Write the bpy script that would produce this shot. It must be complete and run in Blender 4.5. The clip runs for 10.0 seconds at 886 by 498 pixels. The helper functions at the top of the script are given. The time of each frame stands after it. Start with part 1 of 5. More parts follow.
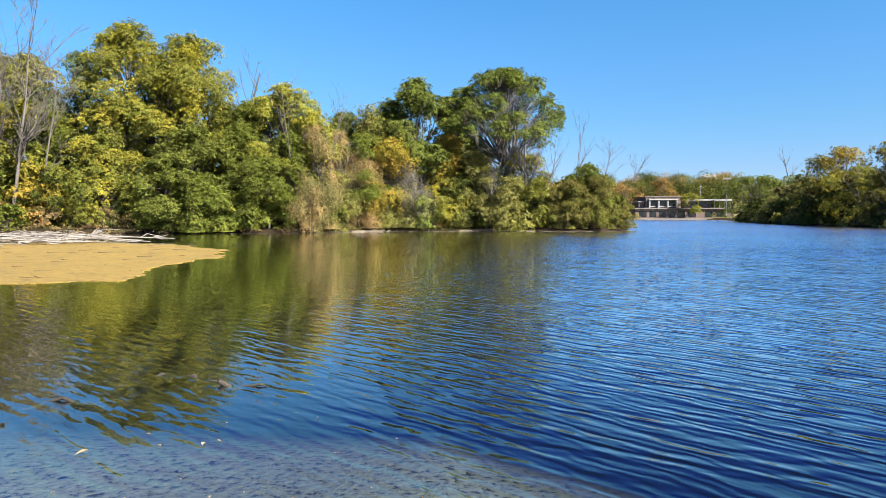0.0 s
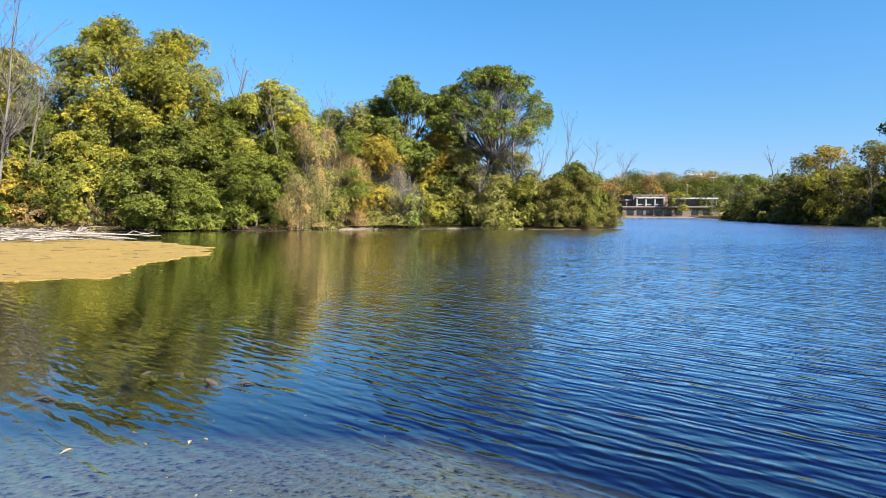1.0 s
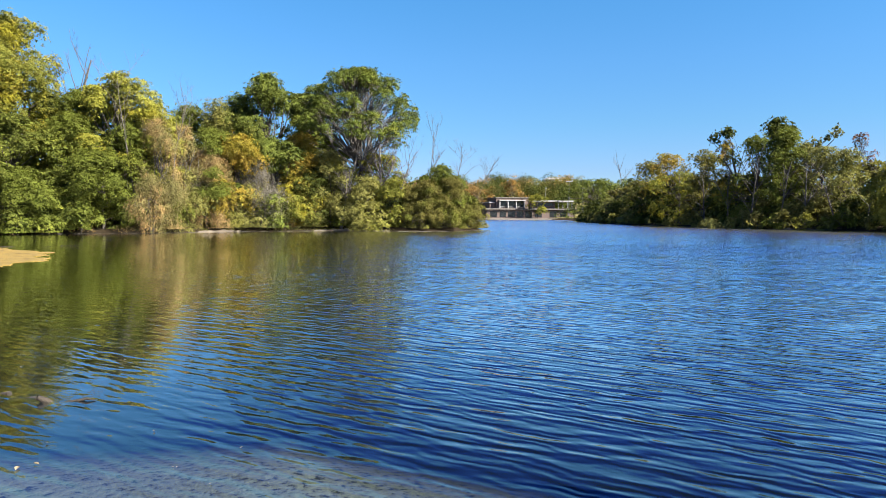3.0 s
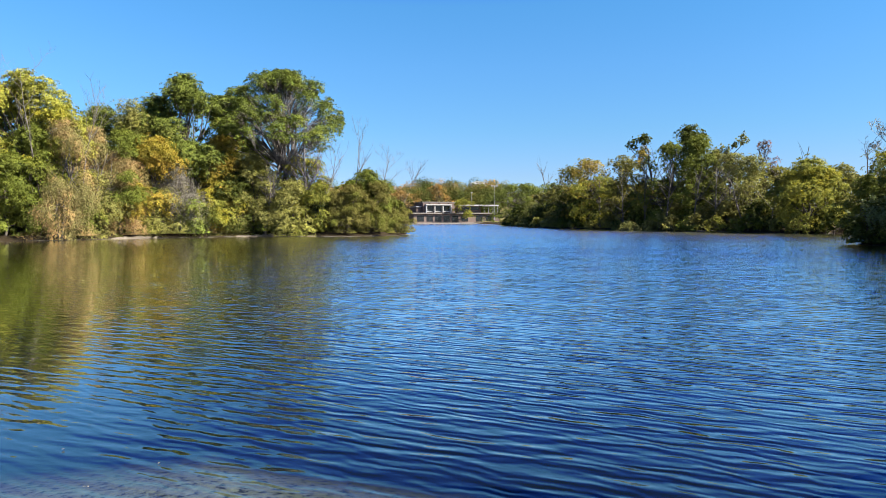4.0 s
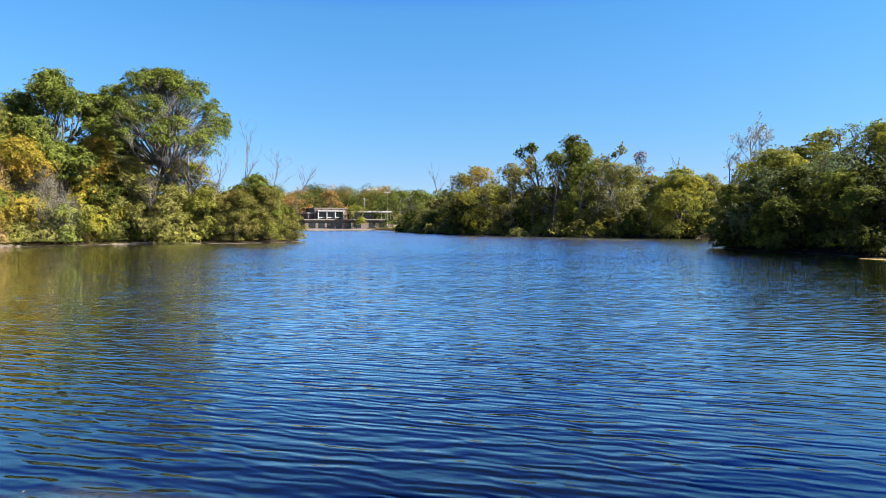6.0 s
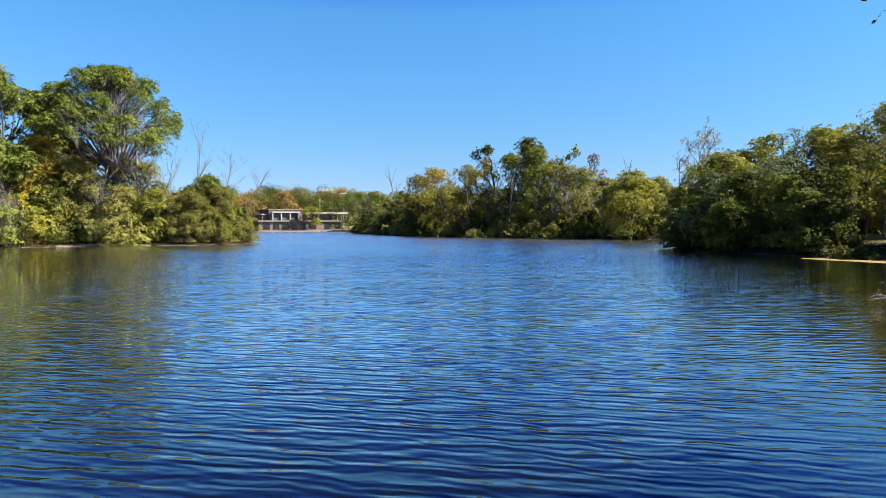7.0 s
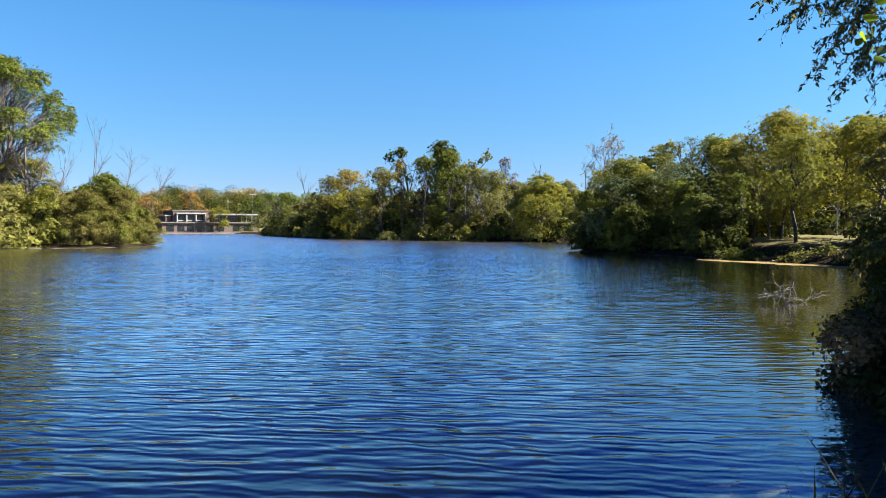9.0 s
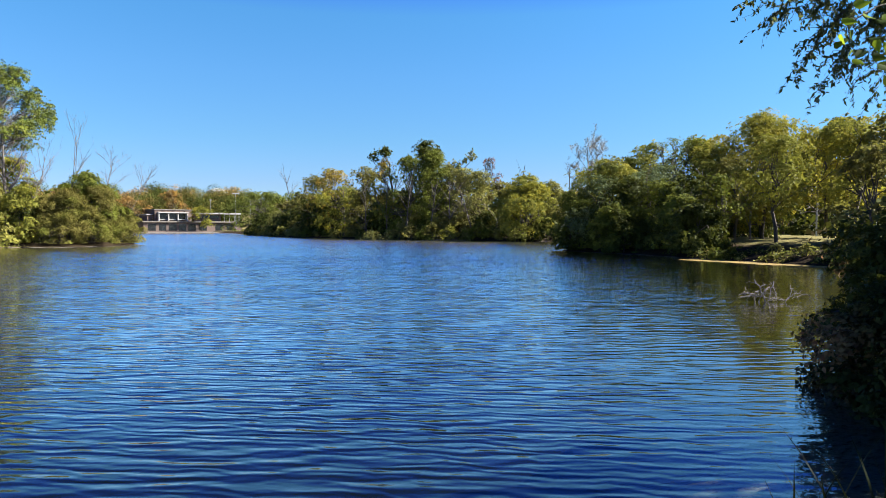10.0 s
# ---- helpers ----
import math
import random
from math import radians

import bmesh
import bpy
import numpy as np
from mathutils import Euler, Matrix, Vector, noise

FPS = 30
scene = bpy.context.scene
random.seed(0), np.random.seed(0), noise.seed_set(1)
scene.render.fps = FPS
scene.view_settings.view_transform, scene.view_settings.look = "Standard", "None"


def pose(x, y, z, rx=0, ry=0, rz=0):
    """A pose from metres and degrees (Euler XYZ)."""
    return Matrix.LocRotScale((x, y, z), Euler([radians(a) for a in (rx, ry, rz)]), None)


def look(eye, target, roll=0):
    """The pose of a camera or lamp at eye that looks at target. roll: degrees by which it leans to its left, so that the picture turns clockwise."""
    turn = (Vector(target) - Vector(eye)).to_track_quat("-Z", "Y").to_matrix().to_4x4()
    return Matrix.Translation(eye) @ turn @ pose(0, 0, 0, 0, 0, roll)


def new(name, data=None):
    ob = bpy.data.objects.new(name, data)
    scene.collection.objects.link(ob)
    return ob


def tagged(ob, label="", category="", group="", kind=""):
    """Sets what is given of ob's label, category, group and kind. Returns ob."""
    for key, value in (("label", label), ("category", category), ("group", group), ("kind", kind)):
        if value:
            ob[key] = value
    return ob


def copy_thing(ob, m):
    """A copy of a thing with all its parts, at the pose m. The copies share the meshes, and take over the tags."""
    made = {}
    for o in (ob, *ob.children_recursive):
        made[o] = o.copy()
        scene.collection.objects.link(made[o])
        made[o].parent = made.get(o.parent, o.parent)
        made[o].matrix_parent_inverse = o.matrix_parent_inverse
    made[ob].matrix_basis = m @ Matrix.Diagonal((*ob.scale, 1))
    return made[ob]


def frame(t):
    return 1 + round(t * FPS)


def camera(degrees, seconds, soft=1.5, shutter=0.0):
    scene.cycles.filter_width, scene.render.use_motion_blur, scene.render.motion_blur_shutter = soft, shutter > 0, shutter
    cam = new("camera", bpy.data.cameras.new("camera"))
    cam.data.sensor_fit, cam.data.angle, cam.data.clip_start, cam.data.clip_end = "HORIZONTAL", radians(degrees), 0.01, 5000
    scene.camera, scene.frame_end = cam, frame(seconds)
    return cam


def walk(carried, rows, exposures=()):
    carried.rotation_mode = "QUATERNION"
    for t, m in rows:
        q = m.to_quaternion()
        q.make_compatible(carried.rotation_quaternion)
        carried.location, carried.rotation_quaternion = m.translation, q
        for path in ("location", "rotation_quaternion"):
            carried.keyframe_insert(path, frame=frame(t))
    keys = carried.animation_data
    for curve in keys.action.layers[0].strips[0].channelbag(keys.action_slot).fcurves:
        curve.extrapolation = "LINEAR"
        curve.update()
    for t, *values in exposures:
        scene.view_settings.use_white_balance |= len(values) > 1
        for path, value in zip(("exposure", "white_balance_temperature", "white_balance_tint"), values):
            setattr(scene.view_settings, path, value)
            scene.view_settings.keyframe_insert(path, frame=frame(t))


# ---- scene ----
EYE = 1.70
cam = camera(67.1, 10.0, soft=0.8)
walk(cam, [
    (0.0, pose(0.00, 0, EYE, 87.100, 0.000, 0.000)),
    (0.5, pose(0.00, 0, EYE, 87.025, -0.011, -0.461)),
    (1.0, pose(0.00, 0, EYE, 86.910, -0.121, -1.014)),
    (1.5, pose(0.01, 0, EYE, 86.833, -0.164, -2.142)),
    (2.0, pose(0.03, 0, EYE, 86.824, -0.134, -4.042)),
    (2.5, pose(0.04, 0, EYE, 86.890, -0.234, -8.509)),
    (3.0, pose(0.06, 0, EYE, 87.096, -0.169, -12.300)),
    (4.5, pose(0.07, 0, EYE, 87.666, 0.254, -21.202)),
    (5.0, pose(0.07, 0, EYE, 87.850, 0.339, -23.546)),
    (5.5, pose(0.07, 0, EYE, 87.936, 0.233, -25.801)),
    (7.0, pose(0.07, 0, EYE, 88.096, 0.246, -31.427)),
    (7.5, pose(0.07, 0, EYE, 88.153, 0.190, -33.730)),
    (8.0, pose(0.07, 0, EYE, 88.204, 0.221, -35.787)),
    (8.5, pose(0.07, 0, EYE, 88.225, 0.224, -37.644)),
    (9.0, pose(0.07, 0, EYE, 88.276, 0.096, -38.822)),
    (9.5, pose(0.07, 0, EYE, 88.217, 0.022, -39.445)),
    (10.0, pose(0.07, 0, EYE, 88.247, -0.010, -40.163)),
], exposures=[(0.0, 2.10), (10.0, 2.10)])

# ---- light: clear autumn sky, sun high on the right and slightly behind ----
SUN_AZ, SUN_EL = 128.0, 39.0
world = bpy.data.worlds.new("sky")
scene.world = world
world.use_nodes = True
wt = world.node_tree
sky = wt.nodes.new("ShaderNodeTexSky")
sky.sky_type, sky.sun_disc = "NISHITA", False
sky.sun_elevation, sky.sun_rotation = radians(SUN_EL), radians(SUN_AZ)
sky.air_density, sky.dust_density, sky.ozone_density = 1.0, 0.0, 1.0
tone = wt.nodes.new("ShaderNodeMix")
tone.data_type, tone.blend_type = "RGBA", "MULTIPLY"
tone.inputs[0].default_value = 1.0
# the blue deepens towards the zenith
up = wt.nodes.new("ShaderNodeSeparateXYZ")
wt.links.new(wt.nodes.new("ShaderNodeTexCoord").outputs["Generated"], up.inputs[0])
hue = wt.nodes.new("ShaderNodeValToRGB")
for at in (0.1, 0.2, 0.3, 0.4, 0.5, 0.6):
    hue.color_ramp.elements.new(at)
for stop, (at, c) in zip(hue.color_ramp.elements, ((0.02, (0.275, 0.395, 0.63, 1)), (0.064, (0.285, 0.40, 0.64, 1)), (0.13, (0.268, 0.461, 0.655, 1)), (0.219, (0.272, 0.53, 0.755, 1)),
                                                   (0.30, (0.256, 0.58, 0.81, 1)), (0.36, (0.14, 0.37, 1.0, 1)), (0.47, (0.035, 0.21, 1.0, 1)), (0.68, (0.012, 0.08, 0.28, 1)))):
    stop.position, stop.color = at, c
wt.links.new(up.outputs[2], hue.inputs[0])
wt.links.new(hue.outputs[0], tone.inputs[7])
wt.links.new(sky.outputs[0], tone.inputs[6])
wt.links.new(tone.outputs[2], wt.nodes["Background"].inputs[0])
wt.nodes["Background"].inputs[1].default_value = 0.058
lamp = bpy.data.lights.new("sun", "SUN")
lamp.energy, lamp.angle, lamp.color = 5.0, radians(0.53), (1.0, 0.94, 0.84)
sun = new("sun", lamp)
sx, sy, sz = math.sin(radians(SUN_AZ)) * math.cos(radians(SUN_EL)), math.cos(radians(SUN_AZ)) * math.cos(radians(SUN_EL)), math.sin(radians(SUN_EL))
sun.matrix_world = look((sx * 50, sy * 50, sz * 50), (0, 0, 0))


# ---- materials ----
def material(name):
    m = bpy.data.materials.new(name)
    m.use_nodes = True
    nt = m.node_tree
    return m, nt, nt.nodes["Principled BSDF"], nt.nodes["Material Output"]


def put(nt, kind, **values):
    n = nt.nodes.new(kind)
    for key, value in values.items():
        n.inputs[key.replace("_", " ")].default_value = value
    return n


def ramp(nt, stops, source):
    n = nt.nodes.new("ShaderNodeValToRGB")
    e = n.color_ramp.elements
    while len(e) < len(stops):
        e.new(0.5)
    for el, (p, c) in zip(e, stops):
        el.position, el.color = p, (*c, 1)
    nt.links.new(source, n.inputs[0])
    return n.outputs[0]


def mixed(nt, fac, a, b):
    n = nt.nodes.new("ShaderNodeMix")
    n.data_type = "RGBA"
    for sock, v in ((n.inputs[0], fac), (n.inputs[6], a), (n.inputs[7], b)):
        if isinstance(v, (int, float)):
            sock.default_value = v
        elif isinstance(v, tuple):
            sock.default_value = (*v, 1)
        else:
            nt.links.new(v, sock)
    return n.outputs[2]


def noise_of(nt, scale, detail=3.0, rough=0.55, vector=None):
    n = put(nt, "ShaderNodeTexNoise", Scale=scale, Detail=detail, Roughness=rough)
    if vector is None:
        vector = nt.nodes.new("ShaderNodeTexCoord").outputs["Object"]
    nt.links.new(vector, n.inputs["Vector"])
    return n.outputs[0]


def bump(nt, bsdf, height, distance, strength=1.0):
    b = put(nt, "ShaderNodeBump", Strength=strength, Distance=distance)
    nt.links.new(height, b.inputs["Height"])
    nt.links.new(b.outputs[0], bsdf.inputs["Normal"])


def leaf_material(name, main, patch, patch_at=0.62, glow=0.20):
    """Foliage: main and patch are three colours each, picked leaf by leaf; patches are boughs that have turned."""
    m, nt, p, out = material(name)
    rnd = nt.nodes.new("ShaderNodeNewGeometry").outputs["Random Per Island"]
    # neighbours resemble each other: half the choice is the leaf's, half its spray's
    own = nt.nodes.new("ShaderNodeMath")
    own.operation = "MULTIPLY"
    nt.links.new(rnd, own.inputs[0])
    own.inputs[1].default_value = 0.5
    spray = nt.nodes.new("ShaderNodeMapRange")
    spray.inputs[1].default_value, spray.inputs[2].default_value, spray.inputs[4].default_value = 0.3, 0.7, 0.5
    nt.links.new(noise_of(nt, 1.7, 2.0, 0.6), spray.inputs[0])
    both = nt.nodes.new("ShaderNodeMath")
    nt.links.new(own.outputs[0], both.inputs[0])
    nt.links.new(spray.outputs[0], both.inputs[1])
    rnd = both.outputs[0]
    a = ramp(nt, [(0.0, main[0]), (0.5, main[1]), (1.0, main[2])], rnd)
    b = ramp(nt, [(0.0, patch[0]), (0.5, patch[1]), (1.0, patch[2])], rnd)
    where = ramp(nt, [(patch_at - 0.07, (0, 0, 0)), (patch_at + 0.07, (1, 1, 1))], noise_of(nt, 0.33, 3.0, 0.6))
    col = mixed(nt, where, a, b)
    tuft = nt.nodes.new("ShaderNodeHueSaturation")
    shift = nt.nodes.new("ShaderNodeMapRange")
    shift.inputs[1].default_value, shift.inputs[2].default_value, shift.inputs[3].default_value, shift.inputs[4].default_value = 0.3, 0.7, 0.38, 0.76
    nt.links.new(noise_of(nt, 1.1, 2.0, 0.6), shift.inputs[0])
    nt.links.new(shift.outputs[0], tuft.inputs["Value"])
    nt.links.new(col, tuft.inputs["Color"])
    col = tuft.outputs[0]
    nt.links.new(col, p.inputs["Base Color"])
    p.inputs["Roughness"].default_value = 0.6
    p.inputs["Specular IOR Level"].default_value = 0.06
    tr = nt.nodes.new("ShaderNodeBsdfTranslucent")
    nt.links.new(mixed(nt, 0.16, col, (0.30, 0.32, 0.03)), tr.inputs[0])
    mx = put(nt, "ShaderNodeMixShader", Fac=glow)
    nt.links.new(p.outputs[0], mx.inputs[1])
    nt.links.new(tr.outputs[0], mx.inputs[2])
    nt.links.new(mx.outputs[0], out.inputs[0])
    return m


def bark_material(name, dark, light, scale=6.0):
    dark, light = [tuple(0.52 * v for v in c) for c in (dark, light)]
    m, nt, p, out = material(name)
    n = noise_of(nt, scale, 5.0, 0.65)
    nt.links.new(ramp(nt, [(0.3, dark), (0.7, light)], n), p.inputs["Base Color"])
    p.inputs["Roughness"].default_value = 0.9
    bump(nt, p, n, 0.03)
    return m


G_MID, G_LITE = (0.130, 0.150, 0.028), (0.25, 0.26, 0.06)
Y_GRN, YEL, GOLD = (0.34, 0.36, 0.055), (0.50, 0.42, 0.06), (0.52, 0.34, 0.06)
OLIVE, BROWN, RUST = (0.26, 0.235, 0.07), (0.29, 0.20, 0.10), (0.44, 0.21, 0.06)
LEAF = {
    "maple": leaf_material("maple_leaves", ((0.10, 0.125, 0.022), (0.23, 0.25, 0.045), (0.31, 0.33, 0.05)), ((0.31, 0.32, 0.05), (0.45, 0.38, 0.05), (0.48, 0.40, 0.06)), 0.54, 0.26),
    "ash": leaf_material("ash_leaves", ((0.17, 0.19, 0.04), (0.29, 0.30, 0.055), (0.40, 0.38, 0.08)), (Y_GRN, (0.46, 0.41, 0.04), (0.44, 0.37, 0.055)), 0.54, 0.40),
    "layer": leaf_material("tiered_maple_leaves", (G_MID, (0.161, 0.190, 0.037), (0.219, 0.234, 0.044)), (G_LITE, Y_GRN, Y_GRN), 0.62, 0.24),
    "lemon": leaf_material("lemon_ash_leaves", ((0.317, 0.334, 0.053), (0.387, 0.387, 0.062), (0.458, 0.422, 0.079)), (Y_GRN, (0.458, 0.405, 0.035), YEL), 0.6, 0.28),
    "teal": leaf_material("teal_leaves", ((0.10, 0.14, 0.06), (0.16, 0.21, 0.09), (0.22, 0.26, 0.11)), (G_LITE, G_LITE, Y_GRN), 0.62),
    "forest": leaf_material("forest_leaves", ((0.10, 0.135, 0.025), (0.17, 0.21, 0.04), (0.25, 0.28, 0.05)), (G_MID, (0.24, 0.27, 0.05), G_LITE), 0.60, 0.20),
    "elm": leaf_material("elm_leaves", ((0.090, 0.117, 0.018), (0.180, 0.211, 0.036), (0.207, 0.243, 0.041)), (G_LITE, (0.270, 0.297, 0.045), (0.252, 0.243, 0.045)), 0.60, 0.34),
    # dark green foliage, darkened further as painted shade for the gaps it fills
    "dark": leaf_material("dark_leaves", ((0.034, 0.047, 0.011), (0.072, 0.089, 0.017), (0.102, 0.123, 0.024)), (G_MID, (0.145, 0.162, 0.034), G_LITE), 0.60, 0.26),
    "dome": leaf_material("locust_leaves", ((0.10, 0.145, 0.028), (0.17, 0.215, 0.04), (0.24, 0.27, 0.045)), (G_LITE, (0.26, 0.29, 0.045), Y_GRN), 0.60),
    "gold": leaf_material("gold_leaves", (OLIVE, (0.38, 0.31, 0.04), YEL), (YEL, GOLD, GOLD), 0.52, 0.32),
    "vine": leaf_material("vine_leaves", ((0.239, 0.175, 0.092), (0.239, 0.230, 0.074), (0.330, 0.258, 0.110)), ((0.459, 0.304, 0.083), (0.422, 0.267, 0.129), (0.284, 0.293, 0.074)), 0.50, 0.20),
    "grey": leaf_material("withered_leaves", ((0.17, 0.15, 0.13), (0.25, 0.225, 0.19), (0.23, 0.21, 0.12)), (OLIVE, (0.27, 0.26, 0.10), (0.32, 0.29, 0.17)), 0.6, 0.2),
    "sage": leaf_material("sage_leaves", (OLIVE, (0.292, 0.284, 0.077), (0.378, 0.361, 0.120)), ((0.430, 0.378, 0.138), Y_GRN, (0.378, 0.301, 0.103)), 0.58, 0.32),
    "olive": leaf_material("olive_leaves", ((0.12, 0.14, 0.035), OLIVE, (0.25, 0.24, 0.06)), (OLIVE, (0.34, 0.30, 0.06), (0.42, 0.30, 0.06)), 0.57, 0.42),
    "oak": leaf_material("oak_leaves", (G_LITE, (0.34, 0.33, 0.05), (0.46, 0.41, 0.06)), (Y_GRN, (0.48, 0.38, 0.04), GOLD), 0.54, 0.50),
    "blue": leaf_material("bluish_leaves", ((0.09, 0.13, 0.06), (0.14, 0.19, 0.08), (0.20, 0.25, 0.09)), (G_LITE, G_LITE, Y_GRN), 0.62, 0.40),
    "willow": leaf_material("willow_leaves", ((0.20, 0.21, 0.07), (0.28, 0.28, 0.09), (0.34, 0.33, 0.11)), (Y_GRN, OLIVE, OLIVE), 0.6, 0.40),
    "red": leaf_material("red_leaves", ((0.14, 0.045, 0.045), (0.22, 0.075, 0.06), (0.17, 0.10, 0.07)), (BROWN, RUST, RUST), 0.6),
    "pale": leaf_material("pale_leaves", ((0.36, 0.31, 0.26), (0.48, 0.43, 0.36), (0.38, 0.30, 0.2)), (BROWN, (0.44, 0.38, 0.3), RUST), 0.66),
    "bush": leaf_material("bush_leaves", ((0.111, 0.102, 0.030), (0.187, 0.170, 0.043), (0.289, 0.246, 0.064)), (G_MID, (0.187, 0.204, 0.034), (0.255, 0.255, 0.051)), 0.55),
    "rust": leaf_material("rust_leaves", (OLIVE, BROWN, (0.34, 0.21, 0.06)), (RUST, (0.46, 0.24, 0.06), GOLD), 0.52),
    "bank": leaf_material("bankside_leaves", ((0.03, 0.042, 0.012), (0.05, 0.07, 0.018), (0.09, 0.11, 0.022)), ((0.16, 0.04, 0.025), BROWN, (0.22, 0.07, 0.04)), 0.56),
    "redbank": leaf_material("reddening_leaves", ((0.07, 0.09, 0.025), (0.14, 0.05, 0.03), G_MID), ((0.26, 0.05, 0.035), (0.20, 0.05, 0.04), BROWN), 0.45),
    "osier": leaf_material("osier_leaves", ((0.09, 0.12, 0.05), (0.15, 0.18, 0.07), (0.25, 0.26, 0.11)), (OLIVE, Y_GRN, (0.36, 0.30, 0.08)), 0.62, 0.35),
    # near twig: bright and dark copies of one leaf, sunlit and shaded by colour
    "twig_sunlit": leaf_material("sunlit_twig_leaves", ((0.22, 0.34, 0.02), (0.34, 0.48, 0.03), (0.46, 0.56, 0.04)), ((0.5, 0.55, 0.04), (0.4, 0.5, 0.03), YEL), 0.6, 0.6),
    "twig_shaded": leaf_material("shaded_twig_leaves", ((0.03, 0.06, 0.012), (0.06, 0.11, 0.015), (0.12, 0.18, 0.02)), (G_LITE, (0.2, 0.26, 0.03), YEL), 0.6, 0.5),
}
BARK = bark_material("bark", (0.05, 0.04, 0.03), (0.15, 0.12, 0.095))
BARK_GREY = bark_material("grey_bark", (0.10, 0.085, 0.07), (0.24, 0.21, 0.18))
BARK_SILVER = bark_material("silver_bark", (0.12, 0.10, 0.09), (0.29, 0.26, 0.24))
DRIFT = bark_material("bleached_wood", (0.20, 0.17, 0.14), (0.52, 0.48, 0.42), 9.0)


def make_ground():
    m, nt, p, out = material("lake_shore")
    geo = nt.nodes.new("ShaderNodeNewGeometry")
    pos = geo.outputs["Position"]
    sep = nt.nodes.new("ShaderNodeSeparateXYZ")
    nt.links.new(pos, sep.inputs[0])
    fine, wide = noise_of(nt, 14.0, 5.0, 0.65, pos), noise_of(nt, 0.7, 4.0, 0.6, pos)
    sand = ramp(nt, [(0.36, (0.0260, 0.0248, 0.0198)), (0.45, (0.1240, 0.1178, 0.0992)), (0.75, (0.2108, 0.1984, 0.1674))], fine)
    # near-black blue of the deep bed: silt, darkened for light lost in water
    silt_murk = ramp(nt, [(0.3, (0.0019, 0.0037, 0.0074)), (0.7, (0.0031, 0.0062, 0.0112))], wide)
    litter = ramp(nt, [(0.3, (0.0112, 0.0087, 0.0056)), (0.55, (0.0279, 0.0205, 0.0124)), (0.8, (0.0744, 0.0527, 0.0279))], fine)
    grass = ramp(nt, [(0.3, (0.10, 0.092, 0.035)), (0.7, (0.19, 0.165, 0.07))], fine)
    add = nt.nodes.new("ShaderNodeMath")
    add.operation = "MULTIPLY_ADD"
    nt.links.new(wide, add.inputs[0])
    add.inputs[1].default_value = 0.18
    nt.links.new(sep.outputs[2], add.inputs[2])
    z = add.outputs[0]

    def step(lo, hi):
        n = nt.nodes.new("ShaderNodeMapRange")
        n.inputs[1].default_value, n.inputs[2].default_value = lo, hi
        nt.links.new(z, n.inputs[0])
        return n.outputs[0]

    col = mixed(nt, step(-0.46, -0.12), silt_murk, sand)
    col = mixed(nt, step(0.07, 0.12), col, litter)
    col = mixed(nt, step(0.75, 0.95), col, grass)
    nt.links.new(col, p.inputs["Base Color"])
    p.inputs["Roughness"].default_value, p.inputs["Specular IOR Level"].default_value = 0.95, 0.04
    bump(nt, p, fine, 0.03)
    return m


CHOP = 0.35


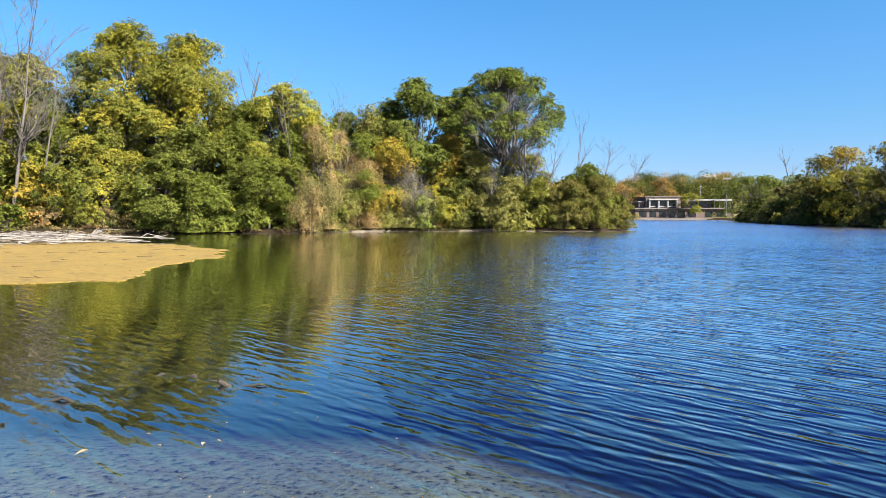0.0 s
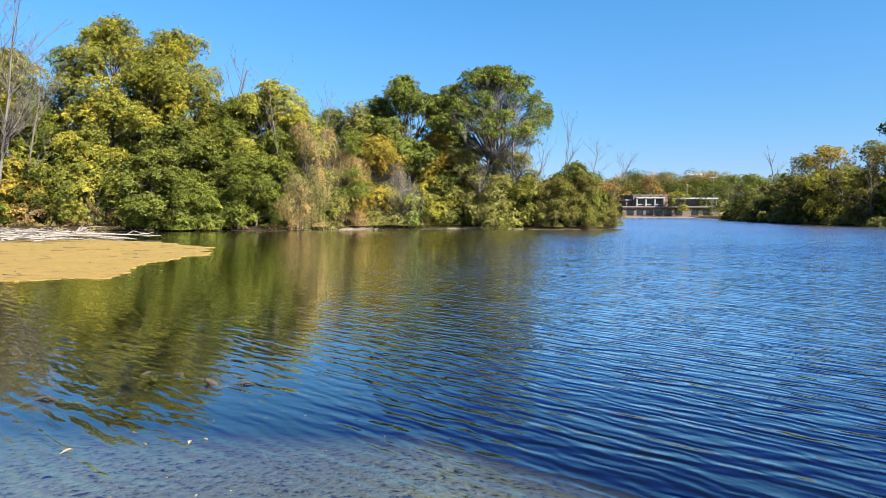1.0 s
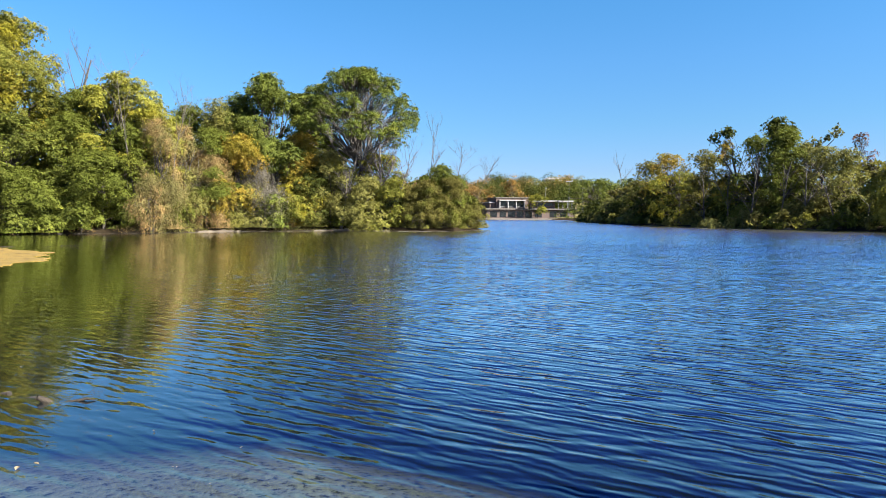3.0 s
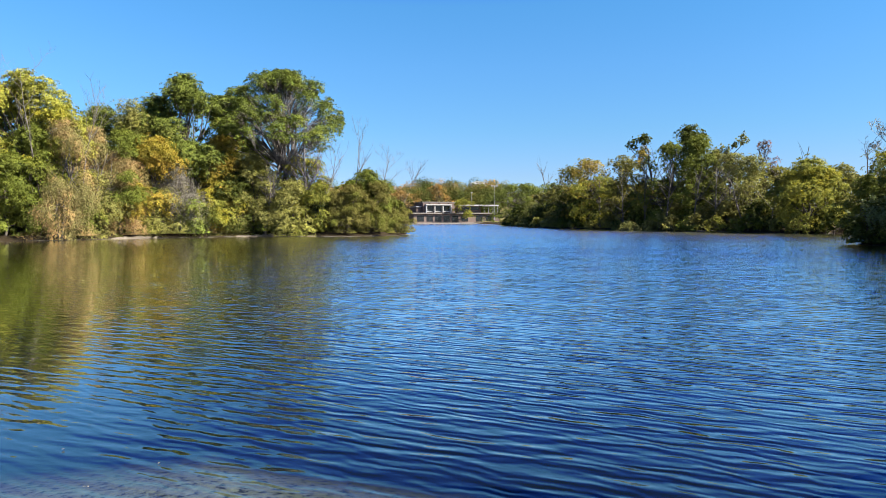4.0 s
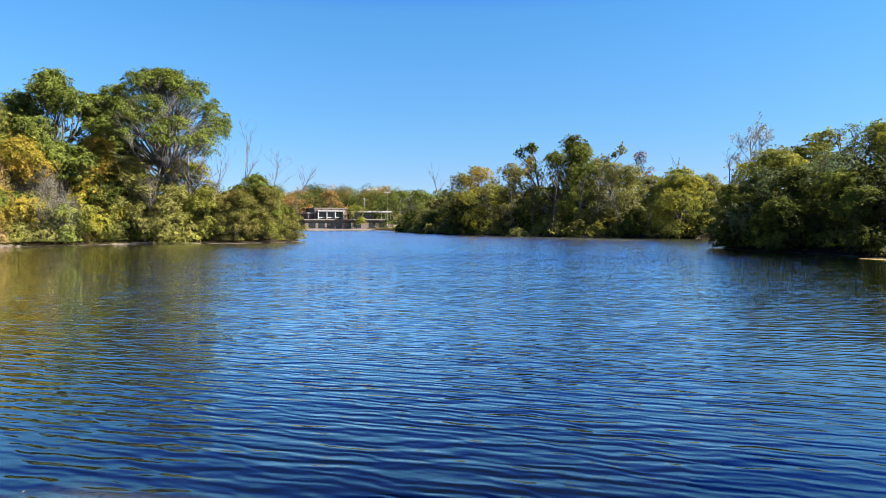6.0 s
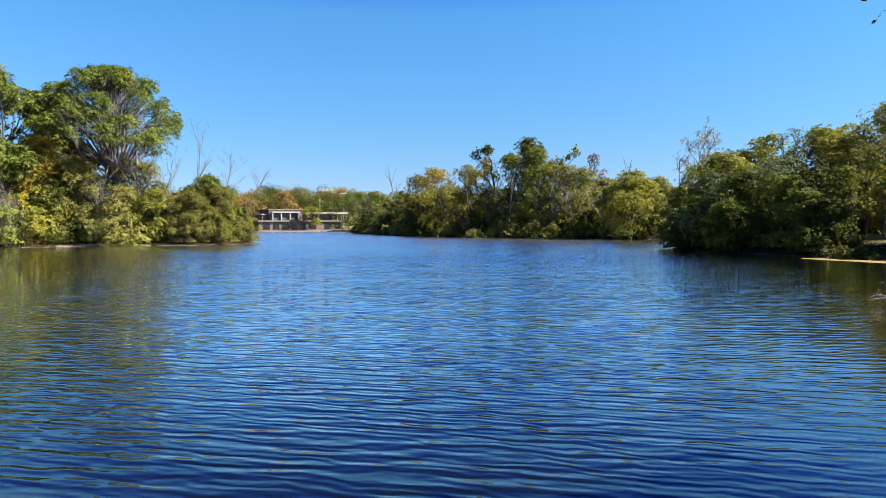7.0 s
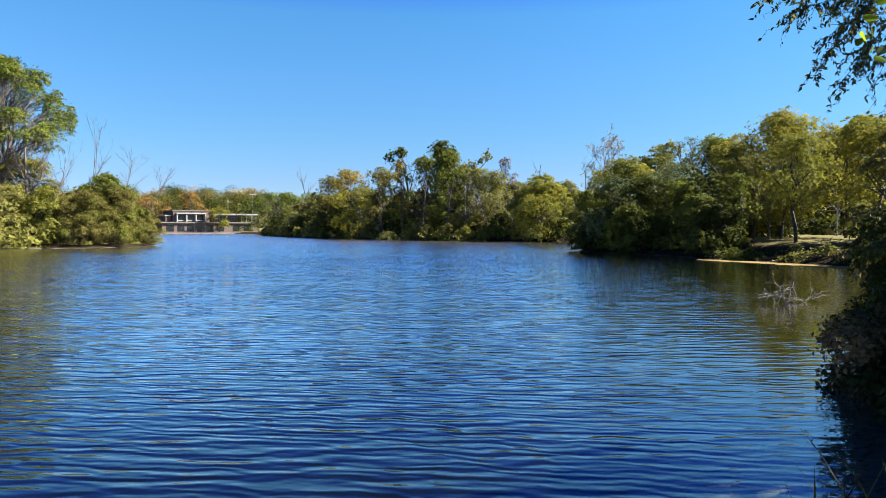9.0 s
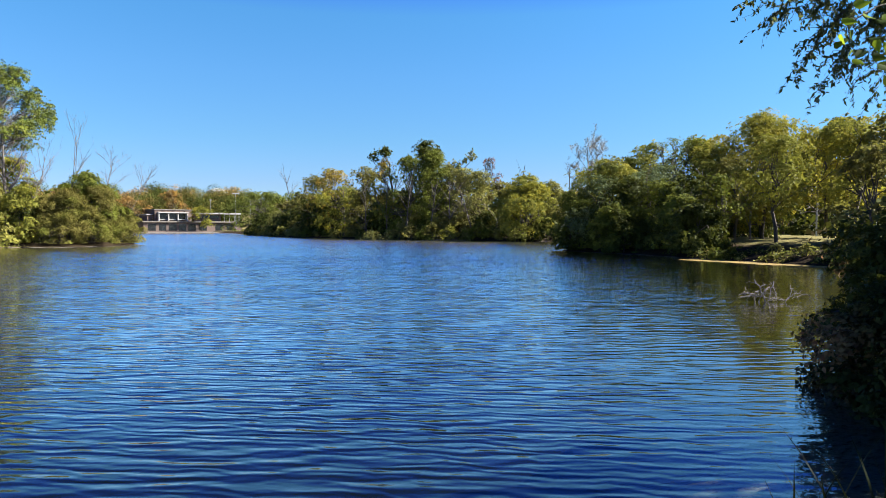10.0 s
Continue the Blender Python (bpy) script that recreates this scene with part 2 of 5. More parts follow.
def make_water():
    m, nt, p, out = material("lake_water")
    nt.nodes.remove(p)
    pos = nt.nodes.new("ShaderNodeNewGeometry").outputs["Position"]

    def waves(turn, sx, sy, detail, rough, warp=0.0):
        mp = put(nt, "ShaderNodeMapping", Rotation=(0, 0, radians(turn)), Scale=(1 / sx, 1 / sy, 1))
        mp.vector_type = "TEXTURE"
        nt.links.new(pos, mp.inputs[0])
        n = put(nt, "ShaderNodeTexNoise", Scale=1.0, Detail=detail, Roughness=rough, Distortion=warp)
        nt.links.new(mp.outputs[0], n.inputs["Vector"])
        return n.outputs[0]

    def scaled(a, k, b=None):
        n = nt.nodes.new("ShaderNodeMath")
        n.operation = "MULTIPLY_ADD"
        nt.links.new(a, n.inputs[0])
        if isinstance(k, float):
            n.inputs[1].default_value = k
        else:
            nt.links.new(k, n.inputs[1])
        n.inputs[2].default_value = 0.0
        if b is not None:
            nt.links.new(b, n.inputs[2])
        return n.outputs[0]

    long = waves(-40, 0.6, 2.2, 1.0, 0.5, 0.3)
    small = waves(-36, 1.5, 5.6, 1.5, 0.5, 0.3)
    tiny = waves(-47, 5.0, 13.0, 1.0, 0.5)
    calm = noise_of(nt, 0.035, 2.0, 0.5, pos)
    gust = nt.nodes.new("ShaderNodeMapRange")
    gust.inputs[1].default_value, gust.inputs[2].default_value, gust.inputs[3].default_value, gust.inputs[4].default_value = 0.35, 0.65, 0.6, 1.2
    nt.links.new(calm, gust.inputs[0])
    def train(turn, length, crest, wobble):
        """A train of wavelets of that length, with long wavering crests."""
        mp = put(nt, "ShaderNodeMapping", Rotation=(0, 0, radians(turn)), Scale=(crest, 1, 1))
        mp.vector_type = "TEXTURE"
        nt.links.new(pos, mp.inputs[0])
        w = put(nt, "ShaderNodeTexWave", Scale=0.314 / length, Distortion=wobble, Detail=2.0)
        w.inputs["Detail Scale"].default_value = 1.3
        w.wave_type, w.bands_direction, w.wave_profile = "BANDS", "Y", "SIN"
        nt.links.new(mp.outputs[0], w.inputs["Vector"])
        return w.outputs["Fac"]

    def product(a, c):
        n = nt.nodes.new("ShaderNodeMath")
        n.operation = "MULTIPLY"
        nt.links.new(a, n.inputs[0])
        nt.links.new(c, n.inputs[1])
        return n.outputs[0]

    first = product(train(-38, 0.25, 1.7, 6.0), waves(-38, 0.5, 0.8, 2.0, 0.5))
    second = product(train(-47, 0.125, 1.5, 6.0), waves(-30, 0.8, 1.1, 2.0, 0.5))
    h = scaled(first, 0.0125, scaled(second, 0.0066, scaled(long, 0.017, scaled(small, 0.015, scaled(tiny, 0.0028)))))
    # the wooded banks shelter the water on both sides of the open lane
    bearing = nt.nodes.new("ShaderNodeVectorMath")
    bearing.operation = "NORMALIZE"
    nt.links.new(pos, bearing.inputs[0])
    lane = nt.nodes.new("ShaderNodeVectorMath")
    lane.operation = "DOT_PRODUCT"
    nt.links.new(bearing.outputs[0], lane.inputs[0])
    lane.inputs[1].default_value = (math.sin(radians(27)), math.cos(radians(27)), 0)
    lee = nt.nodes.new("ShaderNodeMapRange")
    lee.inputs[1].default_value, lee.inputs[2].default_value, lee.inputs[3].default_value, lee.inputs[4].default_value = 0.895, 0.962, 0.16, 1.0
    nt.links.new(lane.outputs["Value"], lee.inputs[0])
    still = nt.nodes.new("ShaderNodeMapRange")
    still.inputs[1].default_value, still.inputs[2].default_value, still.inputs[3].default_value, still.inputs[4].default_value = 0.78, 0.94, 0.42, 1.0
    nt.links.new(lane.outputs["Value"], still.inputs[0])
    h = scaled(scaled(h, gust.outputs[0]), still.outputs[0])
    b = put(nt, "ShaderNodeBump", Strength=1.0, Distance=1.0)
    nt.links.new(h, b.inputs["Height"])
    swell = b
    # out on the open lake the chop is rougher: facets tilt by themselves
    tilt = nt.nodes.new("ShaderNodeVectorMath")
    tilt.operation = "SUBTRACT"
    mp = put(nt, "ShaderNodeMapping", Rotation=(0, 0, radians(-38)), Scale=(1.5, 0.45, 1))
    mp.vector_type = "TEXTURE"
    nt.links.new(pos, mp.inputs[0])
    chop = put(nt, "ShaderNodeTexNoise", Scale=1.0, Detail=3.0, Roughness=0.62)
    nt.links.new(mp.outputs[0], chop.inputs["Vector"])
    nt.links.new(chop.outputs["Color"], tilt.inputs[0])
    # mean tilt leans to the near shore, so facets mirror brighter sky above trees
    tilt.inputs[1].default_value = (0.62, 0.68, 0.5)
    far = nt.nodes.new("ShaderNodeVectorMath")
    far.operation = "LENGTH"
    nt.links.new(pos, far.inputs[0])
    reach = nt.nodes.new("ShaderNodeMapRange")
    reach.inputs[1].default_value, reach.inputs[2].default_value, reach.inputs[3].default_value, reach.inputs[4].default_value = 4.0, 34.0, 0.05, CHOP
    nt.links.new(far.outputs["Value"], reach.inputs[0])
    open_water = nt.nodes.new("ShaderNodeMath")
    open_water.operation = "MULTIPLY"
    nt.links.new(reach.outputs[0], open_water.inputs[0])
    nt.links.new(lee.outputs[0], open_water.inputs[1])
    flat = nt.nodes.new("ShaderNodeVectorMath")
    flat.operation = "MULTIPLY"
    nt.links.new(tilt.outputs[0], flat.inputs[0])
    flat.inputs[1].default_value = (1, 1, 0)
    size = nt.nodes.new("ShaderNodeVectorMath")
    size.operation = "SCALE"
    nt.links.new(flat.outputs[0], size.inputs[0])
    nt.links.new(open_water.outputs[0], size.inputs["Scale"])
    both = nt.nodes.new("ShaderNodeVectorMath")
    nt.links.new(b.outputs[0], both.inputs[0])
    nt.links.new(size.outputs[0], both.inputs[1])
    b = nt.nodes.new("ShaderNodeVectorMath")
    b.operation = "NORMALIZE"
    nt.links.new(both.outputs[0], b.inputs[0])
    lw = put(nt, "ShaderNodeLayerWeight", Blend=0.5)
    nt.links.new(swell.outputs[0], lw.inputs["Normal"])
    fifth = nt.nodes.new("ShaderNodeMath")
    fifth.operation = "POWER"
    nt.links.new(lw.outputs["Facing"], fifth.inputs[0])
    fifth.inputs[1].default_value = 6.0
    gloss = nt.nodes.new("ShaderNodeMath")
    gloss.operation, gloss.use_clamp = "MULTIPLY_ADD", True
    nt.links.new(fifth.outputs[0], gloss.inputs[0])
    gloss.inputs[1].default_value, gloss.inputs[2].default_value = 2.05, 0.022
    gl = put(nt, "ShaderNodeBsdfGlossy", Roughness=0.02, Color=(1.0, 0.99, 0.97, 1))
    # ripples too fine to tell apart further out
    blur = nt.nodes.new("ShaderNodeMapRange")
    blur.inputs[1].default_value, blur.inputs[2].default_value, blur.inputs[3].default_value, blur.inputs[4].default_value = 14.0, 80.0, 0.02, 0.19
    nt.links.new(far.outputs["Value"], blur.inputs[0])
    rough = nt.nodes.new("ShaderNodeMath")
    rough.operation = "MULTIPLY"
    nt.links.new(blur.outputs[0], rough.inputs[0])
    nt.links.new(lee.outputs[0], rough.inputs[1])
    nt.links.new(rough.outputs[0], gl.inputs["Roughness"])
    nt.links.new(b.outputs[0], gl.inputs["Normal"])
    tr = nt.nodes.new("ShaderNodeBsdfTransparent")
    tr.inputs[0].default_value = (0.645, 0.745, 0.72, 1)
    mx = nt.nodes.new("ShaderNodeMixShader")
    nt.links.new(gloss.outputs[0], mx.inputs[0])
    nt.links.new(tr.outputs[0], mx.inputs[1])
    nt.links.new(gl.outputs[0], mx.inputs[2])
    nt.links.new(mx.outputs[0], out.inputs[0])
    return m


def plain(name, dark, light, scale=8.0, rough=0.8, relief=0.01, metal=0.0):
    dark, light = [tuple(0.52 * v for v in c) for c in (dark, light)]
    m, nt, p, out = material(name)
    n = noise_of(nt, scale, 4.0, 0.6)
    nt.links.new(ramp(nt, [(0.3, dark), (0.7, light)], n), p.inputs["Base Color"])
    p.inputs["Roughness"].default_value, p.inputs["Metallic"].default_value = rough, metal
    bump(nt, p, n, relief)
    return m


# ---- mesh helpers ----
def mesh_of(name, verts, faces, mat):
    """A mesh from arrays: verts (n, 3), faces (m, 4)."""
    verts, faces = np.asarray(verts, np.float32), np.asarray(faces, np.int32)
    me = bpy.data.meshes.new(name)
    me.vertices.add(len(verts))
    me.vertices.foreach_set("co", verts.ravel())
    k = faces.shape[1]
    me.loops.add(faces.size)
    me.loops.foreach_set("vertex_index", faces.ravel())
    me.polygons.add(len(faces))
    me.polygons.foreach_set("loop_start", np.arange(0, faces.size, k, dtype=np.int32))
    me.update(calc_edges=True)
    me.materials.append(mat)
    return me


def attach(name, me, parent, label=""):
    ob = new(name, me)
    ob.parent = parent
    if label:
        tagged(ob, label)
    return ob


def part(name, bm, mat, parent, label="", smooth=False):
    me = bpy.data.meshes.new(name)
    bm.to_mesh(me)
    bm.free()
    me.materials.append(mat)
    if smooth:
        me.polygons.foreach_set("use_smooth", [True] * len(me.polygons))
    return attach(name, me, parent, label)


def box(bm, x0, x1, y0, y1, z0, z1):
    m = Matrix.LocRotScale(((x0 + x1) / 2, (y0 + y1) / 2, (z0 + z1) / 2), None, (x1 - x0, y1 - y0, z1 - z0))
    return bmesh.ops.create_cube(bm, size=1.0, matrix=m)


def unit(v):
    return v / np.maximum(np.linalg.norm(v, axis=-1, keepdims=True), 1e-9)


def tube_mesh(name, lines, mat, sides=5):
    """One mesh of tapering tubes; each line is (points (n, 3), radii (n))."""
    vs, fs, base = [], [], 0
    ang = np.arange(sides) * 2 * math.pi / sides
    for pts, rad in lines:
        pts = np.asarray(pts, float)
        rad = np.asarray(rad, float)
        t = unit(np.gradient(pts, axis=0))
        ref = np.where(np.abs(t[:, 2:3]) > 0.9, [[1.0, 0, 0]], [[0, 0, 1.0]])
        u = unit(np.cross(ref, t))
        w = np.cross(t, u)
        ring = pts[:, None] + rad[:, None, None] * (np.cos(ang)[None, :, None] * u[:, None] + np.sin(ang)[None, :, None] * w[:, None])
        vs.append(ring.reshape(-1, 3))
        n = len(pts)
        i = np.arange(n - 1)[:, None] * sides
        j = np.arange(sides)[None, :]
        k = (j + 1) % sides
        fs.append((base + np.stack([i + j, i + k, i + sides + k, i + sides + j], -1)).reshape(-1, 4))
        base += n * sides
    me = mesh_of(name, np.concatenate(vs), np.concatenate(fs), mat)
    me.polygons.foreach_set("use_smooth", [True] * len(me.polygons))
    return me


def leaf_mesh(name, c, nrm, way, length, width, mat, rng, folded=True, grown=1.0):
    """Leaves at c, facing nrm, pointing along way: folded with four corners, or flat with three for trees far off."""
    n = len(c)
    nrm = unit(nrm)
    way = unit(way - nrm * np.sum(way * nrm, 1, keepdims=True) + 1e-6)
    side = np.cross(way, nrm)
    s = rng.uniform(0.65, 1.3, (n, 1)) * grown
    ln, wd = length * s, width * s * rng.uniform(0.8, 1.15, (n, 1))
    if not folded:
        v = np.stack([c + side * wd * 0.5 - way * ln * 0.38, c - side * wd * 0.5 - way * ln * 0.22, c + way * ln * 0.58], 1)
        return mesh_of(name, v.reshape(-1, 3), np.arange(3 * n).reshape(n, 3), mat)
    lift = nrm * wd * 0.22
    v = np.empty((n, 4, 3))
    v[:, 0] = c - way * ln * 0.5
    v[:, 1] = c + side * wd * 0.5 + lift - way * ln * 0.06
    v[:, 2] = c + way * ln * 0.5
    v[:, 3] = c - side * wd * 0.5 + lift - way * ln * 0.06
    return mesh_of(name, v.reshape(-1, 3), np.arange(4 * n).reshape(n, 4), mat)


def bend(a, b, rng, sag=0.12, n=4):
    """A crooked line from a to b."""
    a, b = np.asarray(a, float), np.asarray(b, float)
    s = np.linspace(0, 1, n)[:, None]
    d = np.linalg.norm(b - a)
    off = rng.normal(0, 1, (n, 3)) * d * sag * np.sin(s * math.pi)
    return a + (b - a) * s + off * 0.6 + np.array([0, 0, 1.0]) * d * 0.08 * np.sin(s * math.pi)


# ---- ground and water ----
SHORE = [(-37, 56), (-31, 57.6), (-25, 61), (-17.8, 63), (-10.1, 65), (-8.5, 68), (4.1, 72), (8.6, 69.6), (12.3, 67.3), (17.4, 69), (21, 74),
         (20, 86), (35, 150), (62, 225), (70, 240), (98, 240), (88, 205), (80, 184), (75, 171), (59, 113), (60.5, 93), (59.7, 74), (63.5, 64.5),
         (66, 57), (64, 50), (52, 39), (40.2, 33.4), (39, 29.2), (37.6, 24), (34.5, 18.4), (33.4, 15), (32.2, 10.9), (31, 7), (26, 4), (17, 2.6),
         (11.2, 2.4), (8.4, 1.9), (6.2, 1.0), (2.2, 1.3), (-4, 1.6), (-14, 3), (-26, 12), (-38, 28), (-41, 44)]


def shore_distance(x, y):
    """Metres to the shoreline, negative out on the water."""
    p = np.stack([x.ravel(), y.ravel()], 1)
    poly = np.array(SHORE, float)
    q = np.roll(poly, -1, 0)
    best = np.full(len(p), 1e9)
    inside = np.zeros(len(p), bool)
    for a, b in zip(poly, q):
        ab = b - a
        s = np.clip(((p - a) @ ab) / (ab @ ab), 0, 1)
        best = np.minimum(best, np.linalg.norm(p - (a + s[:, None] * ab), axis=1))
        cross = (a[1] > p[:, 1]) != (b[1] > p[:, 1])
        inside ^= cross & (p[:, 0] < (b[0] - a[0]) * (p[:, 1] - a[1]) / (b[1] - a[1] + 1e-12) + a[0])
    return np.where(inside, -best, best).reshape(x.shape)


def ground_height(x, y):
    d = shore_distance(x, y)
    wob = 0.05 * np.sin(x * 0.9 + 1.3 * np.sin(y * 0.7)) + 0.05 * np.sin(y * 1.1 + x * 0.35)
    land = 0.30 * np.clip(d, 0, 1.2) + 0.10 * np.clip(d - 1.2, 0, 6) + wob * np.clip(d, 0, 1)
    hill = 11.0 * np.clip((y - 262) / 70, 0, 1)
    shelf = 1.0 + 0.55 * np.clip(x, 0, 6) + 0.5 * np.clip(-x - 6, 0, 6)
    bed = -0.05 * np.clip(-d, 0, 1.6) - 0.09 * np.clip(-d - 1.6, 0, 2.5) - 0.2 * np.clip(-d - 4.1, 0, 6)
    bed = np.maximum(bed * shelf, -3.0) + wob * 0.4 * np.clip(-d, 0, 1)
    return np.where(d > 0, land + hill, bed)


GROUND, WATER = make_ground(), make_water()
rings = np.concatenate([[0.02], np.geomspace(0.6, 14, 60), np.linspace(14.4, 90, 120), np.geomspace(92, 3000, 50)])
turns = np.concatenate([np.linspace(-50, 90, 180), np.linspace(94, 306, 40)])
rr, aa = np.meshgrid(rings, np.radians(turns), indexing="ij")
gx, gy = rr * np.sin(aa), rr * np.cos(aa)
gz = ground_height(gx, gy)
nr, na = rr.shape
i, j = np.meshgrid(np.arange(nr - 1), np.arange(na), indexing="ij")
k = (j + 1) % na
quads = np.stack([i * na + j, (i + 1) * na + j, (i + 1) * na + k, i * na + k], -1).reshape(-1, 4)
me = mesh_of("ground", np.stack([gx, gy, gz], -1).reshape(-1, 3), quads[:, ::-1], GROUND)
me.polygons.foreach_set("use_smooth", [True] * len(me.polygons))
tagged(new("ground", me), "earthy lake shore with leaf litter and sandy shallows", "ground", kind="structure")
me = mesh_of("water", [(-140, -10, 0), (200, -10, 0), (200, 320, 0), (-140, 320, 0)], [(0, 1, 2, 3)], WATER)
tagged(new("water", me), "rippled blue lake water reflecting sky and trees", "water", kind="structure")


def ground_at(x, y):
    return float(ground_height(np.array([float(x)]), np.array([float(y)]))[0])


# ---- trees ----
# shape, crown base as a share of the height, leaf length and width, cover, label
KINDS = {
    "maple": ("broad", 0.03, 0.36, 0.32, 2.0, "yellowing green maple leaning out from the wooded bank"),
    "layer": ("broad", 0.02, 0.36, 0.32, 2.0, "green maple with foliage in level tiers over the bank"),
    "ash": ("round", 0.06, 0.34, 0.27, 2.3, "tall yellow-green ash tree in early autumn colour"),
    "lemon": ("round", 0.10, 0.34, 0.27, 2.3, "bright lemon-green ash tree rising behind the thicket"),
    "teal": ("round", 0.10, 0.32, 0.24, 1.6, "bluish-green tree behind the wooded bank"),
    "elm": ("broad", 0.01, 0.32, 0.26, 2.1, "leafy green elm crowding the lake bank"),
    "forest": ("column", 0.02, 0.36, 0.30, 2.5, "dark green tree with rounded clumps of foliage"),
    "dark": ("broad", 0.0, 0.38, 0.32, 1.9, "dark green tree deep in the bankside thicket"),
    "dome": ("dome", 0.26, 0.34, 0.22, 3.4, "broad domed locust tree with dark green crown and bare lower limbs"),
    "gold": ("broad", 0.02, 0.32, 0.26, 1.8, "small golden-yellow autumn tree at the lake edge"),
    "vine": ("hang", 0.0, 0.34, 0.18, 1.7, "brown and orange vines hanging over a bankside shrub"),
    "grey": ("hang", 0.0, 0.42, 0.10, 1.5, "withered grey shrub with drooping dry twigs"),
    "sage": ("broad", 0.01, 0.32, 0.22, 1.7, "pale olive-green shrubby tree on the bank"),
    "olive": ("broad", 0.01, 0.36, 0.28, 1.9, "olive-green tree in the lakeside woods"),
    "oak": ("round", 0.06, 0.32, 0.28, 2.4, "tall oak with dense green crown turning yellow"),
    "blue": ("open", 0.15, 0.28, 0.18, 1.2, "slender bluish-green tree with an airy crown"),
    "willow": ("hang", 0.0, 0.42, 0.18, 1.7, "low rounded willow drooping to the water"),
    "red": ("open", 0.40, 0.28, 0.20, 1.2, "small dark red tree standing above the thicket"),
    "bush": ("shrub", 0.0, 0.30, 0.14, 2.4, "sprawling olive-green bush hanging over the water"),
    "bank": ("shrub", 0.0, 0.30, 0.20, 2.5, "dark reddish-green shrub standing in for a shaded hollow"),
    "redbank": ("shrub", 0.0, 0.30, 0.20, 2.4, "low shrub with dark red autumn leaves over the water"),
    "rust": ("round", 0.1, 0.36, 0.30, 1.9, "rusty orange autumn tree on the hillside"),
}


def crown_radius(shape, u):
    """The crown's outline: its radius at the share u of its height, 1 at the widest."""
    if shape in ("broad", "hang", "shrub"):
        low = {"broad": 0.34, "hang": 0.42, "shrub": 0.30}[shape]
        return np.where(u > low, np.sqrt(np.clip(1 - ((u - low) / (1 - low)) ** 2.2, 0.02, 1)), 0.78 + 0.22 * u / low)
    if shape == "column":
        return np.where(u > 0.6, np.sqrt(np.clip(1 - ((u - 0.6) / 0.4) ** 2, 0.03, 1)), 0.86 + 0.14 * u / 0.6)
    if shape == "dome":
        return np.clip(1 - (np.abs(u - 0.22) / 0.78) ** 2.8, 0.03, 1) ** 0.5
    return np.sqrt(np.clip(1 - (np.abs(u - 0.48) / 0.54) ** 2.3, 0.03, 1))


